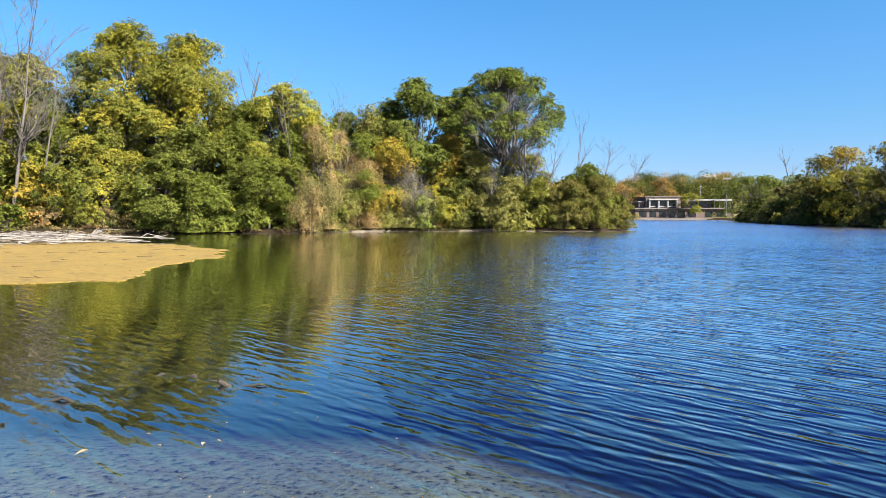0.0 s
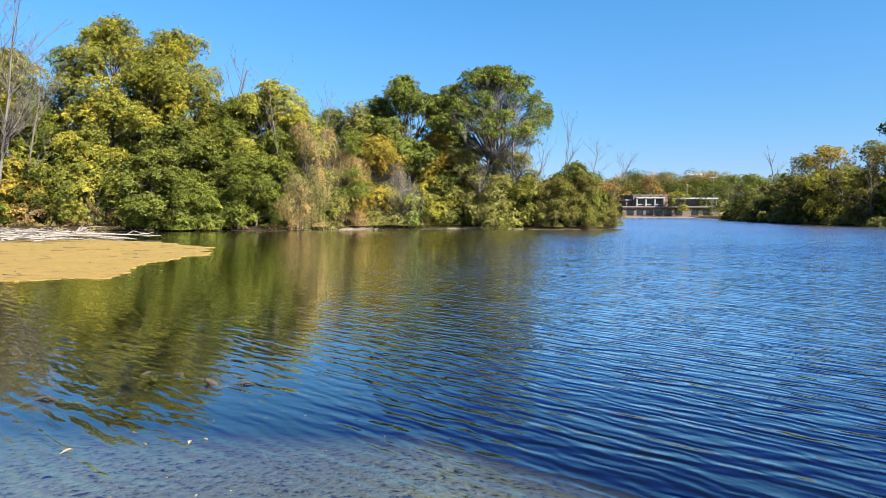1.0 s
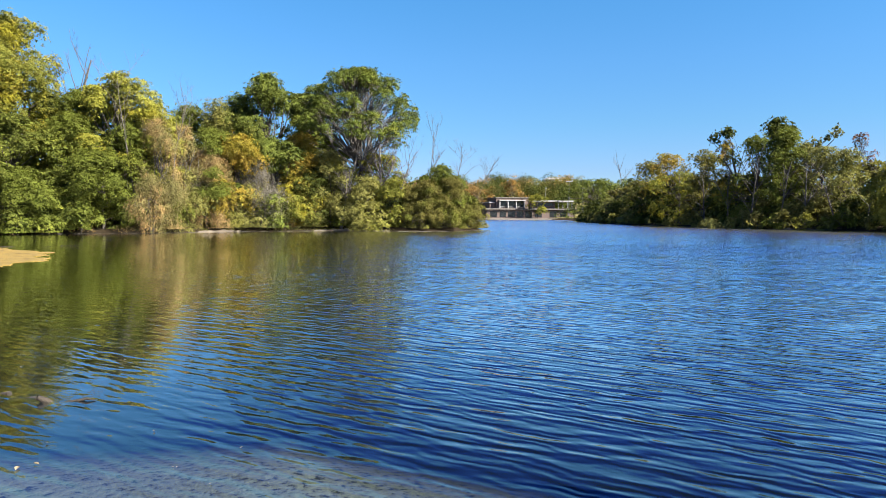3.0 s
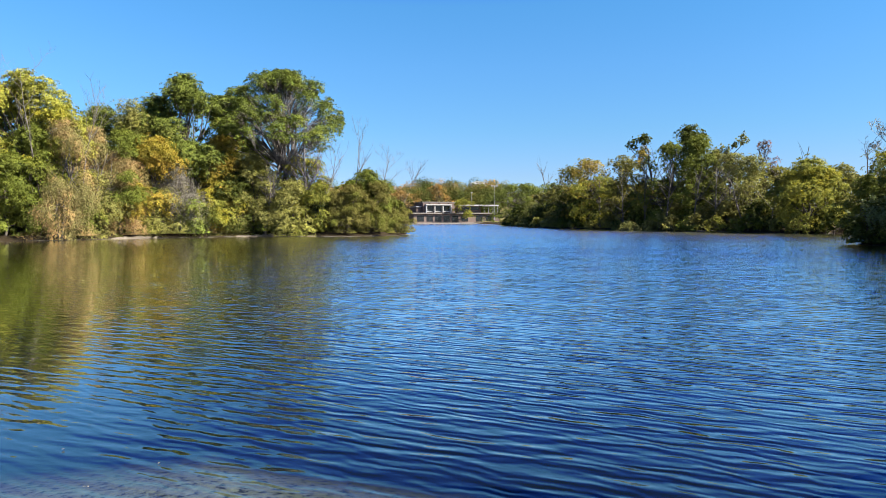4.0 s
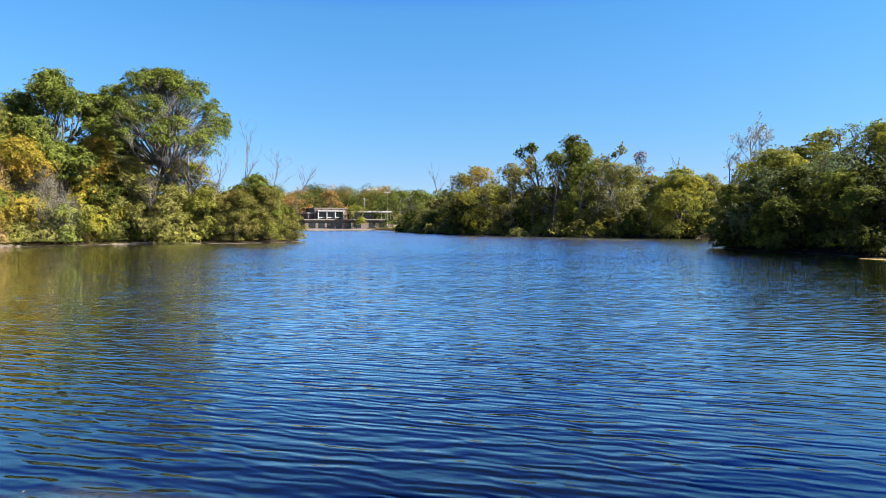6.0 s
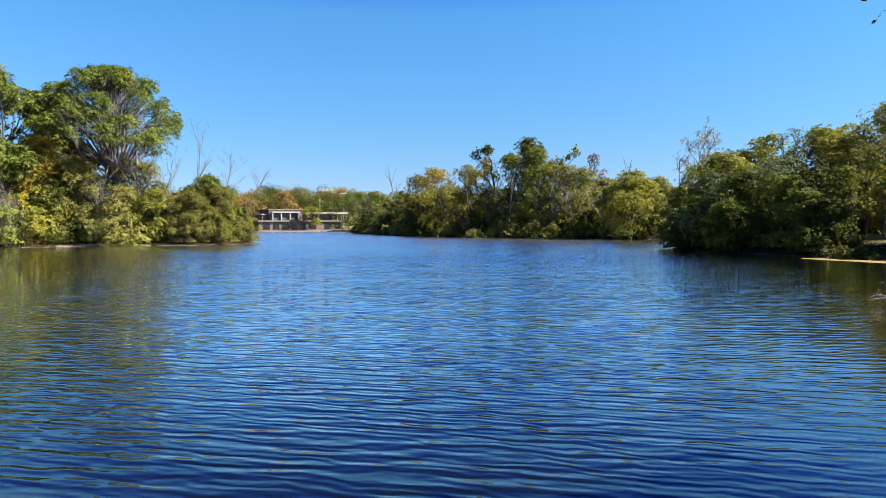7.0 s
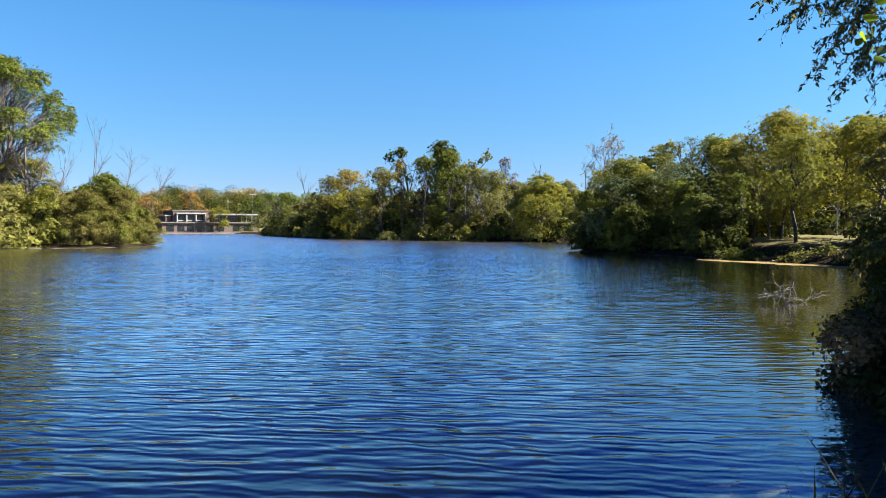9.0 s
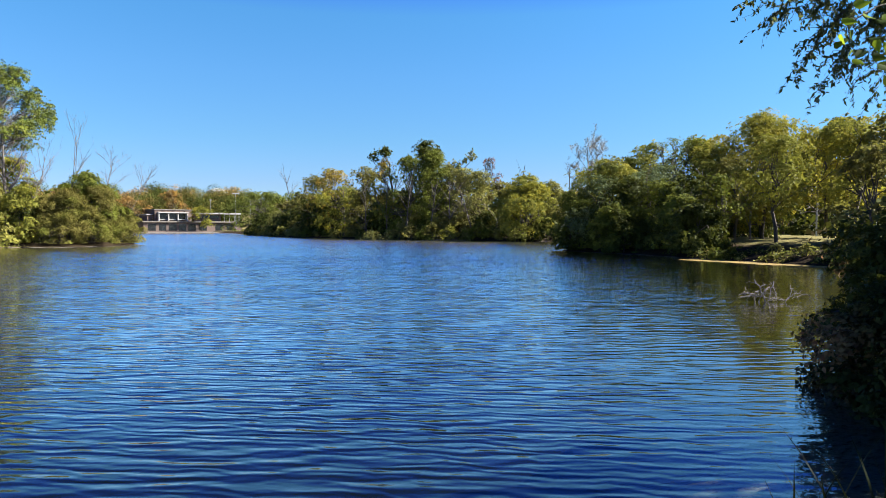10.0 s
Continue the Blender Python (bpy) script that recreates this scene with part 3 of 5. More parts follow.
def grow(kind, h, w, seed, fine=1.0, base=None, bark=None, open_side=None, full=1.0):
    """A tree at the origin: an Empty with a trunk and a crown. Limbs reach out to rounded lobes, each lobe carries
    tilted sprays, each spray some leaves. fine below 1 gives smaller, more numerous leaves. A tree in a thicket is thinly leaved low down
    on the side away from open_side, a direction in the plan."""
    shape, low, ll, lw, cover, label = KINDS[kind]
    low = low if base is None else base
    ll, lw = ll * fine, lw * fine
    rng = np.random.default_rng(seed * 7 + 3)
    cb = h * low
    hc, r = h - cb, w / 2
    # lobes over the crown's outline, more where it is wide
    lobe_r = float(np.clip(0.140 * math.sqrt(w * hc), 0.22 * min(w, hc), 1.35)) * {"open": 0.8, "dome": 0.62, "shrub": 0.75}.get(shape, 1.0)
    n_lobe = int(np.clip(0.60 * w * hc / lobe_r ** 2 * {"open": 0.55, "dome": 0.85}.get(shape, 1.0), 7, 120))
    u = rng.uniform(0.36 if shape == "dome" else 0.03, 1.0, n_lobe * 4)
    u = u[rng.random(len(u)) < 0.35 + 0.65 * crown_radius(shape, u)][:n_lobe]
    cap = rng.uniform(0.80 if shape in ("round", "column") else 0.86, 1.0, max(2, len(u) // 4))
    u = np.concatenate([u, cap])
    n_lobe = len(u)
    turn = np.arange(n_lobe) * 2.39996 + rng.normal(0, 0.5, n_lobe)
    size = lobe_r * rng.uniform(0.50, 1.25, n_lobe)
    wavy = 0.35 if shape == "dome" else 1.0
    swell = 1 + wavy * 0.10 * np.sin(2 * turn + rng.uniform(0, 6)) + wavy * 0.08 * np.sin(3 * turn + 4 * u + rng.uniform(0, 6))
    reach = crown_radius(shape, u) * r * swell * rng.uniform(0.82, 1.12, n_lobe) - size * 0.75
    inner = rng.random(n_lobe) < (0.05 if shape == "dome" else 0.16)
    inner[-len(cap):] = False
    reach[-len(cap):] *= np.sqrt(rng.uniform(0, 1, len(cap)))
    reach = np.where(inner, reach * 0.45, np.maximum(reach, 0.0))
    c = np.stack([np.cos(turn) * reach, np.sin(turn) * reach, u * (hc - size * 0.5)], 1)
    c[:, 2] = np.minimum(np.maximum(c[:, 2], size * 0.45), hc - size * 0.72) + cb
    axis = np.stack([np.zeros(n_lobe), np.zeros(n_lobe), cb + hc * (0.30 if shape == "dome" else 0.42) + 0.35 * (c[:, 2] - cb - hc * 0.42)], 1)
    outward = unit(c - axis)
    # sprays over each lobe's outer face
    n_leaf = int(cover * full * 0.585 * math.pi * w * hc / (0.5 * ll * lw) * {"open": 0.5, "dome": 0.75}.get(shape, 1.0))
    per = 15
    which = rng.choice(n_lobe, max(n_leaf // per, 10), p=size ** 2 / np.sum(size ** 2))
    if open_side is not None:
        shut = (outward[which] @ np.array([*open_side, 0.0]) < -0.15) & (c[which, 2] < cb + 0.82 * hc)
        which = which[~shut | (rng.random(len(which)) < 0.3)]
    d = unit(rng.normal(0, 1, (len(which), 3)) + 0.70 * outward[which] + np.array([0, 0, 0.42]))
    shell = np.where(rng.random((len(which), 1)) < 0.86, rng.uniform(0.72, 1.04, (len(which), 1)), rng.uniform(1.0, 1.30, (len(which), 1)))
    lump = 1 + 0.16 * np.sin(5 * d[:, 0:1] + which[:, None]) * np.sin(5 * d[:, 1:2] + 2.0 * which[:, None]) + 0.10 * np.sin(9 * d[:, 2:3] + which[:, None])
    squash = np.array([1.14, 1.14, 0.62 if kind == "layer" else 0.84])
    spray = c[which] + d * shell * lump * size[which][:, None] * squash
    level = {"layer": 1.3, "dome": 0.9, "maple": 0.8}.get(kind, 0.5)
    face = unit(d * 0.75 + np.array([0, 0, level]) + rng.normal(0, 0.25, d.shape))
    wide = max(0.9 * ll, 0.13 * lobe_r ** 0.5) * 1.55 * rng.uniform(0.6, 1.3, (len(which), 1, 1))
    across = unit(np.cross(face, rng.normal(0, 1, face.shape)))
    along = np.cross(face, across)
    a, b = rng.normal(0, 0.62, (2, len(which), per, 1))
    leaf = spray[:, None] + wide * (a * across[:, None] + b * along[:, None]) + face[:, None] * rng.normal(0, 0.16, (len(which), per, 1)) * wide
    leaf[:, :, 2] -= 0.22 * wide[:, :, 0] * (a * a + b * b)[:, :, 0]
    leaf = leaf.reshape(-1, 3)
    out = np.repeat(d, per, 0)
    nrm = np.repeat(face, per, 0) + rng.normal(0, 0.42, leaf.shape)
    way = rng.normal(0, 0.8, leaf.shape) + out * 0.6 + np.array([0, 0, -0.5])
    if shape == "hang":
        leaf[:, 2] -= rng.uniform(0, 1.0, len(leaf)) ** 2 * min(1.2, 0.25 * h)
        nrm = out * np.array([1, 1, 0.3]) + rng.normal(0, 0.4, leaf.shape)
        way = np.array([0, 0, -1.0]) + rng.normal(0, 0.35, leaf.shape)
    elif shape == "shrub":
        way = out + np.array([0, 0, 0.35]) + rng.normal(0, 0.45, leaf.shape)
    # large leaves in the shade within the lobes
    n_in = int(len(leaf) * (0.03 if shape in ("dome", "open", "hang") else 0.10))
    own = rng.choice(n_lobe, n_in, p=size ** 2 / np.sum(size ** 2))
    deep = c[own] + unit(rng.normal(0, 1, (n_in, 3))) * rng.uniform(0.1, 0.62, (n_in, 1)) * size[own][:, None] - outward[own] * size[own][:, None] * rng.uniform(0, 0.9, (n_in, 1))
    grown = np.concatenate([np.ones((len(leaf), 1)), np.full((n_in, 1), 1.9)])
    leaf, nrm, way = np.concatenate([leaf, deep]), np.concatenate([nrm, rng.normal(0, 1, deep.shape)]), np.concatenate([way, rng.normal(0, 1, deep.shape)])
    leaf[:, 2] = np.maximum(leaf[:, 2], 0.08)
    # limbs reach from the stem into every lobe, twigs from there to some sprays
    lean = rng.normal(0, 0.03, 2) * h
    r0 = 0.012 * h + 0.03
    stem_top = np.array([lean[0], lean[1], cb + hc * 0.62])
    stems = [(bend((0, 0, -0.35), stem_top, rng, 0.05, 6), np.linspace(r0 * 1.25, r0 * 0.35, 6))]
    if shape in ("dome", "shrub", "hang"):
        for s in range(3):
            to = c[rng.integers(n_lobe)] * np.array([0.8, 0.8, 0.8])
            stems.append((bend((0.15 * s, 0.1, -0.3), to, rng, 0.1, 6), np.linspace(r0 * 0.9, r0 * 0.25, 6)))
    mains = len(stems)
    for q in range(n_lobe):
        line, rad0 = stems[q % mains]
        s = int(np.clip(np.searchsorted(line[:, 2], c[q, 2] * rng.uniform(0.35, 0.75)), 1, 4))
        rr0 = rad0[s] * 0.6
        limb = bend(line[s], c[q], rng, 0.12, 4)
        stems.append((limb, np.linspace(rr0, rr0 * 0.35, 4)))
        mine = np.nonzero(which == q)[0][:{"dome": 7, "open": 5, "hang": 1}.get(shape, 0)]
        for tf in mine:
            stems.append((bend(limb[2], spray[tf], rng, 0.12, 3), np.array([rr0 * 0.4, rr0 * 0.25, 0.006])))
    bushy = shape in ("shrub", "hang")
    top = new("shrub" if bushy else "tree")
    attach("trunk", tube_mesh("trunk", stems, bark or (BARK_GREY if kind in ("grey", "vine", "dome") else BARK), 4 if fine < 0.4 else 3), top)
    attach("crown", leaf_mesh("crown", leaf, nrm, way, ll, lw, LEAF[kind], rng, fine < 0.34, grown), top)
    return tagged(top, label, "shrub" if bushy else "tree")


def tree(kind, x, y, h, w, seed, fine=1.0, base=None, label="", group="lakeside trees"):
    turn = (seed * 73) % 360
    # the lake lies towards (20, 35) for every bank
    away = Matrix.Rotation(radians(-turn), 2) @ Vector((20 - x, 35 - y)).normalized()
    # trees past x = 30 get fewer leaves, so more light comes through
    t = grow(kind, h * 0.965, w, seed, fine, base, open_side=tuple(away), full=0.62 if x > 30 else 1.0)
    t.matrix_world = pose(x, y, ground_at(x, y) - 0.05, 0, 0, turn)
    return tagged(t, label, group=group)


def bare_lines(h, rng, lean=(0.0, 0.0), levels=3, spread=0.75, r0=None, first=0.3, kids=7):
    """Tapering lines of a leafless tree."""
    r0 = r0 or 0.012 * h + 0.02
    lines = []

    def sprout(a, way, length, rad, level):
        n = 6 if level == 0 else 5
        pts = [np.array(a, float)]
        d = np.array(way, float)
        for s in range(n - 1):
            d = unit(d + rng.normal(0, 0.13 if level else 0.07, 3) + np.array([0, 0, 0.06 if level else 0.02]))
            pts.append(pts[-1] + d * length / (n - 1))
        pts = np.array(pts)
        lines.append((pts, np.linspace(rad, max(rad * 0.22, 0.006), n)))
        if level >= levels:
            return
        for q in range(kids if level == 0 else max(3, kids // 2)):
            s = rng.uniform(first if level == 0 else 0.25, 0.97)
            at = s * (n - 1)
            b = int(at)
            p = pts[b] + (pts[min(b + 1, n - 1)] - pts[b]) * (at - b)
            side = unit(rng.normal(0, 1, 3) * np.array([1, 1, 0.25]))
            sprout(p, unit(d * (1 - spread * 0.55) + side * spread + np.array([0, 0, 0.25])), length * rng.uniform(0.28, 0.5) * (1.15 - 0.5 * s), rad * (1 - 0.75 * s) * 0.6 + 0.004, level + 1)

    sprout((0, 0, -0.4), unit(np.array([lean[0], lean[1], 1.0])), h * 0.94 + 0.4, r0, 0)
    return lines


def bare_tree(x, y, h, seed, lean=(0, 0), spread=0.75, label="leafless grey tree with thin bare branches", mat=None, levels=3, first=0.3, kids=7, r0=None, leaves=""):
    rng = np.random.default_rng(seed)
    top = new("bare_tree")
    lines = bare_lines(h, rng, lean, levels, spread, r0, first, kids)
    attach("trunk", tube_mesh("trunk", lines[:1], mat or BARK_GREY, 7), top)
    attach("branchwork", tube_mesh("branchwork", lines[1:], mat or BARK_GREY, 3), top)
    if leaves:
        c = np.concatenate([p[-3:] for p, _ in lines[1:]])
        c = c + rng.normal(0, 0.08, c.shape)
        attach("crown", leaf_mesh("crown", c, rng.normal(0, 1, c.shape), rng.normal(0, 1, c.shape), 0.10, 0.07, LEAF[leaves], rng), top)
    top.matrix_world = pose(x, y, ground_at(x, y))
    return tagged(top, label, "tree", group="bare trees")


# wooded bank across the water
tree("sage", -49.0, 80.0, 20.4, 11.1, 1, 0.8)
tree("olive", -58.6, 82.0, 19.9, 12.2, 2, 0.8)
tree("olive", -57.1, 84.0, 23.9, 9.9, 3, 0.8)
tree("teal", -39.7, 74.0, 19.2, 6.6, 4, 0.45)
tree("ash", -33.3, 72.0, 21.6, 11.8, 5, 0.5)
tree("ash", -26.7, 71.0, 20.3, 10.5, 6, 0.45)
tree("maple", -28.3, 69.0, 16.9, 13.0, 7, 0.45)
tree("elm", -20.6, 72.0, 13.1, 9.2, 8, 0.45)
tree("dark", -23.4, 76.0, 11.8, 9.0, 9, 0.45)
tree("lemon", -16.3, 69.0, 14.7, 8.5, 10, 0.45)
tree("lemon", -12.9, 68.0, 12.3, 4.7, 11, 0.45)
tree("elm", -11.2, 76.0, 12.7, 8.3, 12, 0.45)
tree("sage", -8.1, 74.0, 13.3, 4.4, 13, 0.45)
tree("forest", -3.1, 75.0, 16.6, 7.8, 14, 0.45)
tree("forest", -5.8, 77.0, 14.1, 6.9, 15, 0.45)
tree("forest", -8.3, 79.0, 12.2, 7.0, 16, 0.45)
tree("forest", 2.2, 82.0, 16.4, 8.1, 17, 0.45)
tree("maple", -41.5, 66.0, 12.3, 9.8, 18, 0.45)
tree("gold", -38.3, 62.5, 5.9, 6.8, 19, 0.45)
tree("maple", -46.4, 65.0, 11.1, 10.3, 20, 0.45)
tree("elm", -39.1, 67.0, 11.4, 8.0, 21, 0.45)
tree("maple", -32.1, 66.0, 12.0, 11.1, 22, 0.45)
tree("maple", -32.2, 63.5, 8.7, 10.6, 23, 0.45)
tree("dark", -35.9, 63.0, 4.9, 6.9, 24, 0.45)
tree("layer", -24.0, 64.5, 10.2, 9.6, 25, 0.45)
tree("layer", -25.6, 62.5, 7.4, 9.2, 26, 0.45)
tree("elm", -22.5, 62.6, 5.4, 6.8, 27, 0.45)
tree("elm", -19.9, 66.5, 10.4, 7.6, 28, 0.45)
tree("elm", -17.0, 65.0, 7.6, 7.0, 29, 0.45)
tree("dark", -21.0, 64.5, 3.9, 5.7, 30, 0.45)
tree("elm", -15.1, 66.5, 9.9, 5.3, 31, 0.45)
tree("vine", -12.5, 66.0, 10.4, 4.7, 32, 0.45)
tree("vine", -10.9, 69.5, 10.2, 4.1, 33, 0.45)
tree("vine", -12.9, 64.5, 5.5, 3.9, 34, 0.45)
tree("elm", -8.6, 71.0, 10.5, 7.0, 35, 0.45)
tree("vine", -8.6, 71.0, 7.6, 6.1, 36, 0.45)
tree("sage", -10.4, 68.5, 5.7, 5.3, 37, 0.45)
tree("gold", -5.7, 70.8, 9.5, 6.6, 31, 0.45)
tree("vine", -7.7, 70.5, 4.6, 6.0, 39, 0.45)
tree("grey", -4.0, 71.4, 7.2, 5.8, 40, 0.45)
tree("grey", -2.4, 72.0, 4.8, 4.2, 41, 0.45)
tree("forest", -2.4, 72.5, 9.7, 7.1, 42, 0.45)
tree("gold", 0.7, 74.0, 10.2, 5.8, 43, 0.45)
tree("dark", 1.0, 74.0, 6.8, 8.1, 44, 0.45)
tree("ash", 0.4, 73.2, 6.0, 6.1, 45, 0.45)
tree("sage", 3.4, 73.5, 8.5, 6.9, 46, 0.45)
tree("sage", 4.1, 73.8, 4.9, 6.1, 47, 0.45)
tree("ash", 8.8, 73.5, 8.1, 5.8, 48, 0.45)
tree("sage", 7.4, 72.2, 5.7, 6.1, 49, 0.45)
tree("elm", 5.4, 74.5, 4.0, 6.7, 50, 0.45)
tree("dome", 6.9, 76.0, 17.9, 14.6, 60, 0.47)
tree("gold", -7.6, 69.6, 5.2, 4.7, 52, 0.45)
tree("sage", -4.6, 70.6, 4.6, 4.9, 53, 0.45)
tree("vine", -8.8, 70.0, 8.4, 4.9, 54, 0.45)
tree("gold", 0.9, 73.6, 8.2, 4.7, 55, 0.45)
tree("rust", -40.2, 60.6, 2.2, 3.6, 56, 0.5, 0.0, "low reddish-brown brush behind the driftwood")
tree("rust", -36.6, 60.4, 1.9, 3.8, 57, 0.5, 0.0, "low reddish-brown brush behind the driftwood")
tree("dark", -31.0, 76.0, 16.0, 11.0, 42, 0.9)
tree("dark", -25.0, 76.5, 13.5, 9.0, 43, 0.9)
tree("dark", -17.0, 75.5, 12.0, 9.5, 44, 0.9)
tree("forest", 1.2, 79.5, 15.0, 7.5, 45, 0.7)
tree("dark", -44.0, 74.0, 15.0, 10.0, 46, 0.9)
# dark-leaved shrub added in place of the shaded hollow beside the bush
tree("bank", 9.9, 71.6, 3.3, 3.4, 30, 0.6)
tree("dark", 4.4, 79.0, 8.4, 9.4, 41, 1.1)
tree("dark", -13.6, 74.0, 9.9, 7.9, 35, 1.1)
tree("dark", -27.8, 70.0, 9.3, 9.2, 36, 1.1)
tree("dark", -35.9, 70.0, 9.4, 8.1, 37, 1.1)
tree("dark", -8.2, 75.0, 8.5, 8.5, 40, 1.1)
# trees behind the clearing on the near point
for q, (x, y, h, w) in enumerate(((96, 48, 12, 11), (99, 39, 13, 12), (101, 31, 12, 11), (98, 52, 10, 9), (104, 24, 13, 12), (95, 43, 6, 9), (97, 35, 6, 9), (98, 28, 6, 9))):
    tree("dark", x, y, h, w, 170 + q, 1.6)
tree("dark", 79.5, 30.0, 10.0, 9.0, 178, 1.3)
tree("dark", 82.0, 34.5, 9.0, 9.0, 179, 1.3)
# shrubs that close the foot of the wooded banks
SHRUBS = {}


def bank_shrubs(line, kinds, count, low, high, back, seed, fine=1.0):
    """Shrubs of mixed kinds along a stretch of the shore."""
    rng = np.random.default_rng(seed)
    line = np.array(line, float)
    seg = np.linalg.norm(np.diff(line, axis=0), axis=1)
    cum = np.concatenate([[0], np.cumsum(seg)])
    for q in range(count):
        s = (q + rng.uniform(0.1, 0.9)) / count * cum[-1]
        b = min(int(np.searchsorted(cum, s, "right")) - 1, len(seg) - 1)
        p = line[b] + (line[b + 1] - line[b]) * (s - cum[b]) / seg[b]
        tang = (line[b + 1] - line[b]) / seg[b]
        off = rng.uniform(*back)
        x, y = p[0] - tang[1] * off, p[1] + tang[0] * off
        kind = kinds[int(rng.integers(len(kinds)))]
        h = rng.uniform(low, high)
        mid = round((low + high) / 2, 1)
        key = (kind, fine, mid, int(rng.integers(2)))
        m = pose(x, y, ground_at(x, y) - 0.05, 0, 0, rng.uniform(0, 360))
        if key not in SHRUBS:
            SHRUBS[key] = tagged(grow(kind, mid, mid * 1.25, 400 + len(SHRUBS), fine, 0.0), group="bankside shrubs")
            SHRUBS[key].matrix_world = m
        else:
            copy_thing(SHRUBS[key], m @ Matrix.Diagonal((h / mid, h / mid, h / mid, 1)))


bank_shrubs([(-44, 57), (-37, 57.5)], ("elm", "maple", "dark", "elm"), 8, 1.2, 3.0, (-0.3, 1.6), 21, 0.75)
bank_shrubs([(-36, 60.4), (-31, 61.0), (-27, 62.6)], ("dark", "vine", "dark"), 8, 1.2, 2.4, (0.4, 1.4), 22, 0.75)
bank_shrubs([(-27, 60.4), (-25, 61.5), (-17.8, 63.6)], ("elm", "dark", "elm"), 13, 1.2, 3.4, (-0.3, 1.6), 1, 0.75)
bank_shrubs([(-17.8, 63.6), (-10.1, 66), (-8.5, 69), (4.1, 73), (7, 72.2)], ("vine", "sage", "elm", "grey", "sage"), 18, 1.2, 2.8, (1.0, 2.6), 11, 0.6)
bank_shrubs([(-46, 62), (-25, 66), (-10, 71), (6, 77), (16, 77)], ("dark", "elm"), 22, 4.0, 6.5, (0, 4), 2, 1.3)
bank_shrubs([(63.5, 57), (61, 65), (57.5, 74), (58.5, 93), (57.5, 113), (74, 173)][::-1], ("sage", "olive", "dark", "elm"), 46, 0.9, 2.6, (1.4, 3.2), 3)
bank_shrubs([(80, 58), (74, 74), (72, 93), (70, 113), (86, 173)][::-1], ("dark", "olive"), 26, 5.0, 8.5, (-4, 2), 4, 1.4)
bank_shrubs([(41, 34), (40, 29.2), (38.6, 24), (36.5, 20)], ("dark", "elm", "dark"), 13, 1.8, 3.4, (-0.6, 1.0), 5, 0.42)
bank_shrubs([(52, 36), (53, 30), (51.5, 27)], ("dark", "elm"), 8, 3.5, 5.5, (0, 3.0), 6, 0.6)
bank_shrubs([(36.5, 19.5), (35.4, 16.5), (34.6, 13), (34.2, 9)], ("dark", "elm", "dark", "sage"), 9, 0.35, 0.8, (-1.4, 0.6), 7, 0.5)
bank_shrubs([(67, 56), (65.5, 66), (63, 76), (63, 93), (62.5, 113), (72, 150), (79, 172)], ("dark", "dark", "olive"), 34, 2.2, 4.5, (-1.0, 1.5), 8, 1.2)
# promontory bush
tree("bush", 13.4, 70.2, 5.0, 4.8, 201, 0.44)
tree("bush", 16.6, 71.6, 5.6, 4.6, 202, 0.44)
tree("bush", 11.8, 71.4, 4.4, 3.8, 203, 0.44)
tree("elm", 15.6, 71.9, 6.7, 4.2, 206, 0.42)
tree("elm", 17.9, 72.9, 5.6, 3.4, 213, 0.42)
tree("bush", 19.3, 73.6, 3.4, 3.6, 204, 0.44)
tree("bush", 15.6, 75.0, 5.4, 5.4, 205, 0.54)
tree("bush", 12.8, 69.2, 2.9, 3.8, 209, 0.44)
tree("bush", 15.4, 69.9, 3.2, 4.0, 210, 0.44)
tree("bush", 18.0, 71.4, 2.8, 3.4, 211, 0.44)
tree("bush", 20.3, 74.2, 2.0, 2.2, 212, 0.44)
# bare trees on that bank
bare_tree(-39.2, 60.5, 20.5, 11, (0.13, 0.0), 0.62, "tall dead tree with fine bare branches", mat=BARK_GREY, first=0.25, kids=15, r0=0.17)
bare_tree(-42.0, 62.5, 17.5, 12, (-0.03, 0.0), 0.7, mat=BARK_GREY, kids=15, r0=0.15)
bare_tree(-38.0, 63.0, 15.0, 36, (0.2, 0.0), 0.7, mat=BARK_GREY, kids=13, r0=0.12)
bare_tree(-23.0, 74.0, 17.5, 13, (0, 0), 0.6, first=0.55)
bare_tree(-14.6, 66.0, 15.2, 14, (0.02, 0), 0.5, "thin dead stem rising through the thicket", levels=2, kids=10, r0=0.07)
bare_tree(-12.2, 66.5, 13.0, 15, (0.35, 0), 0.45, "leaning dead stem above the thicket", levels=2, first=0.6, kids=10, r0=0.07)
bare_tree(14.0, 72.0, 10.8, 16, (0.07, 0), 0.5, "dead upright sapling behind the bush", levels=2, first=0.45, kids=10, r0=0.07)
bare_tree(9.2, 71.0, 9.0, 17, (0.38, 0), 0.5, "leaning dead sapling at the point", levels=2, first=0.5, kids=10, r0=0.07)
bare_tree(16.8, 72.5, 8.6, 18, (0.22, 0), 0.7, "forked dead branch above the bush", levels=2, first=0.6, kids=10, r0=0.07)
bare_tree(18.2, 73.0, 7.8, 19, (0.55, 0), 0.5, "arching dead branch above the bush", levels=2, first=0.7, kids=10, r0=0.07)

bare_tree(9.0, 71.6, 11.2, 20, (0.0, 0), 0.8, "grey bare tree standing under the domed crown", mat=BARK_SILVER, first=0.2, kids=18, r0=0.24)
bare_tree(4.6, 72.4, 11.0, 21, (0.10, 0), 0.8, "grey bare tree standing under the domed crown", mat=BARK_SILVER, first=0.25, kids=15, r0=0.18)
tree("sage", 7.4, 70.7, 5.6, 4.6, 207, 0.54)
tree("ash", 9.9, 70.9, 5.2, 3.4, 208, 0.54)

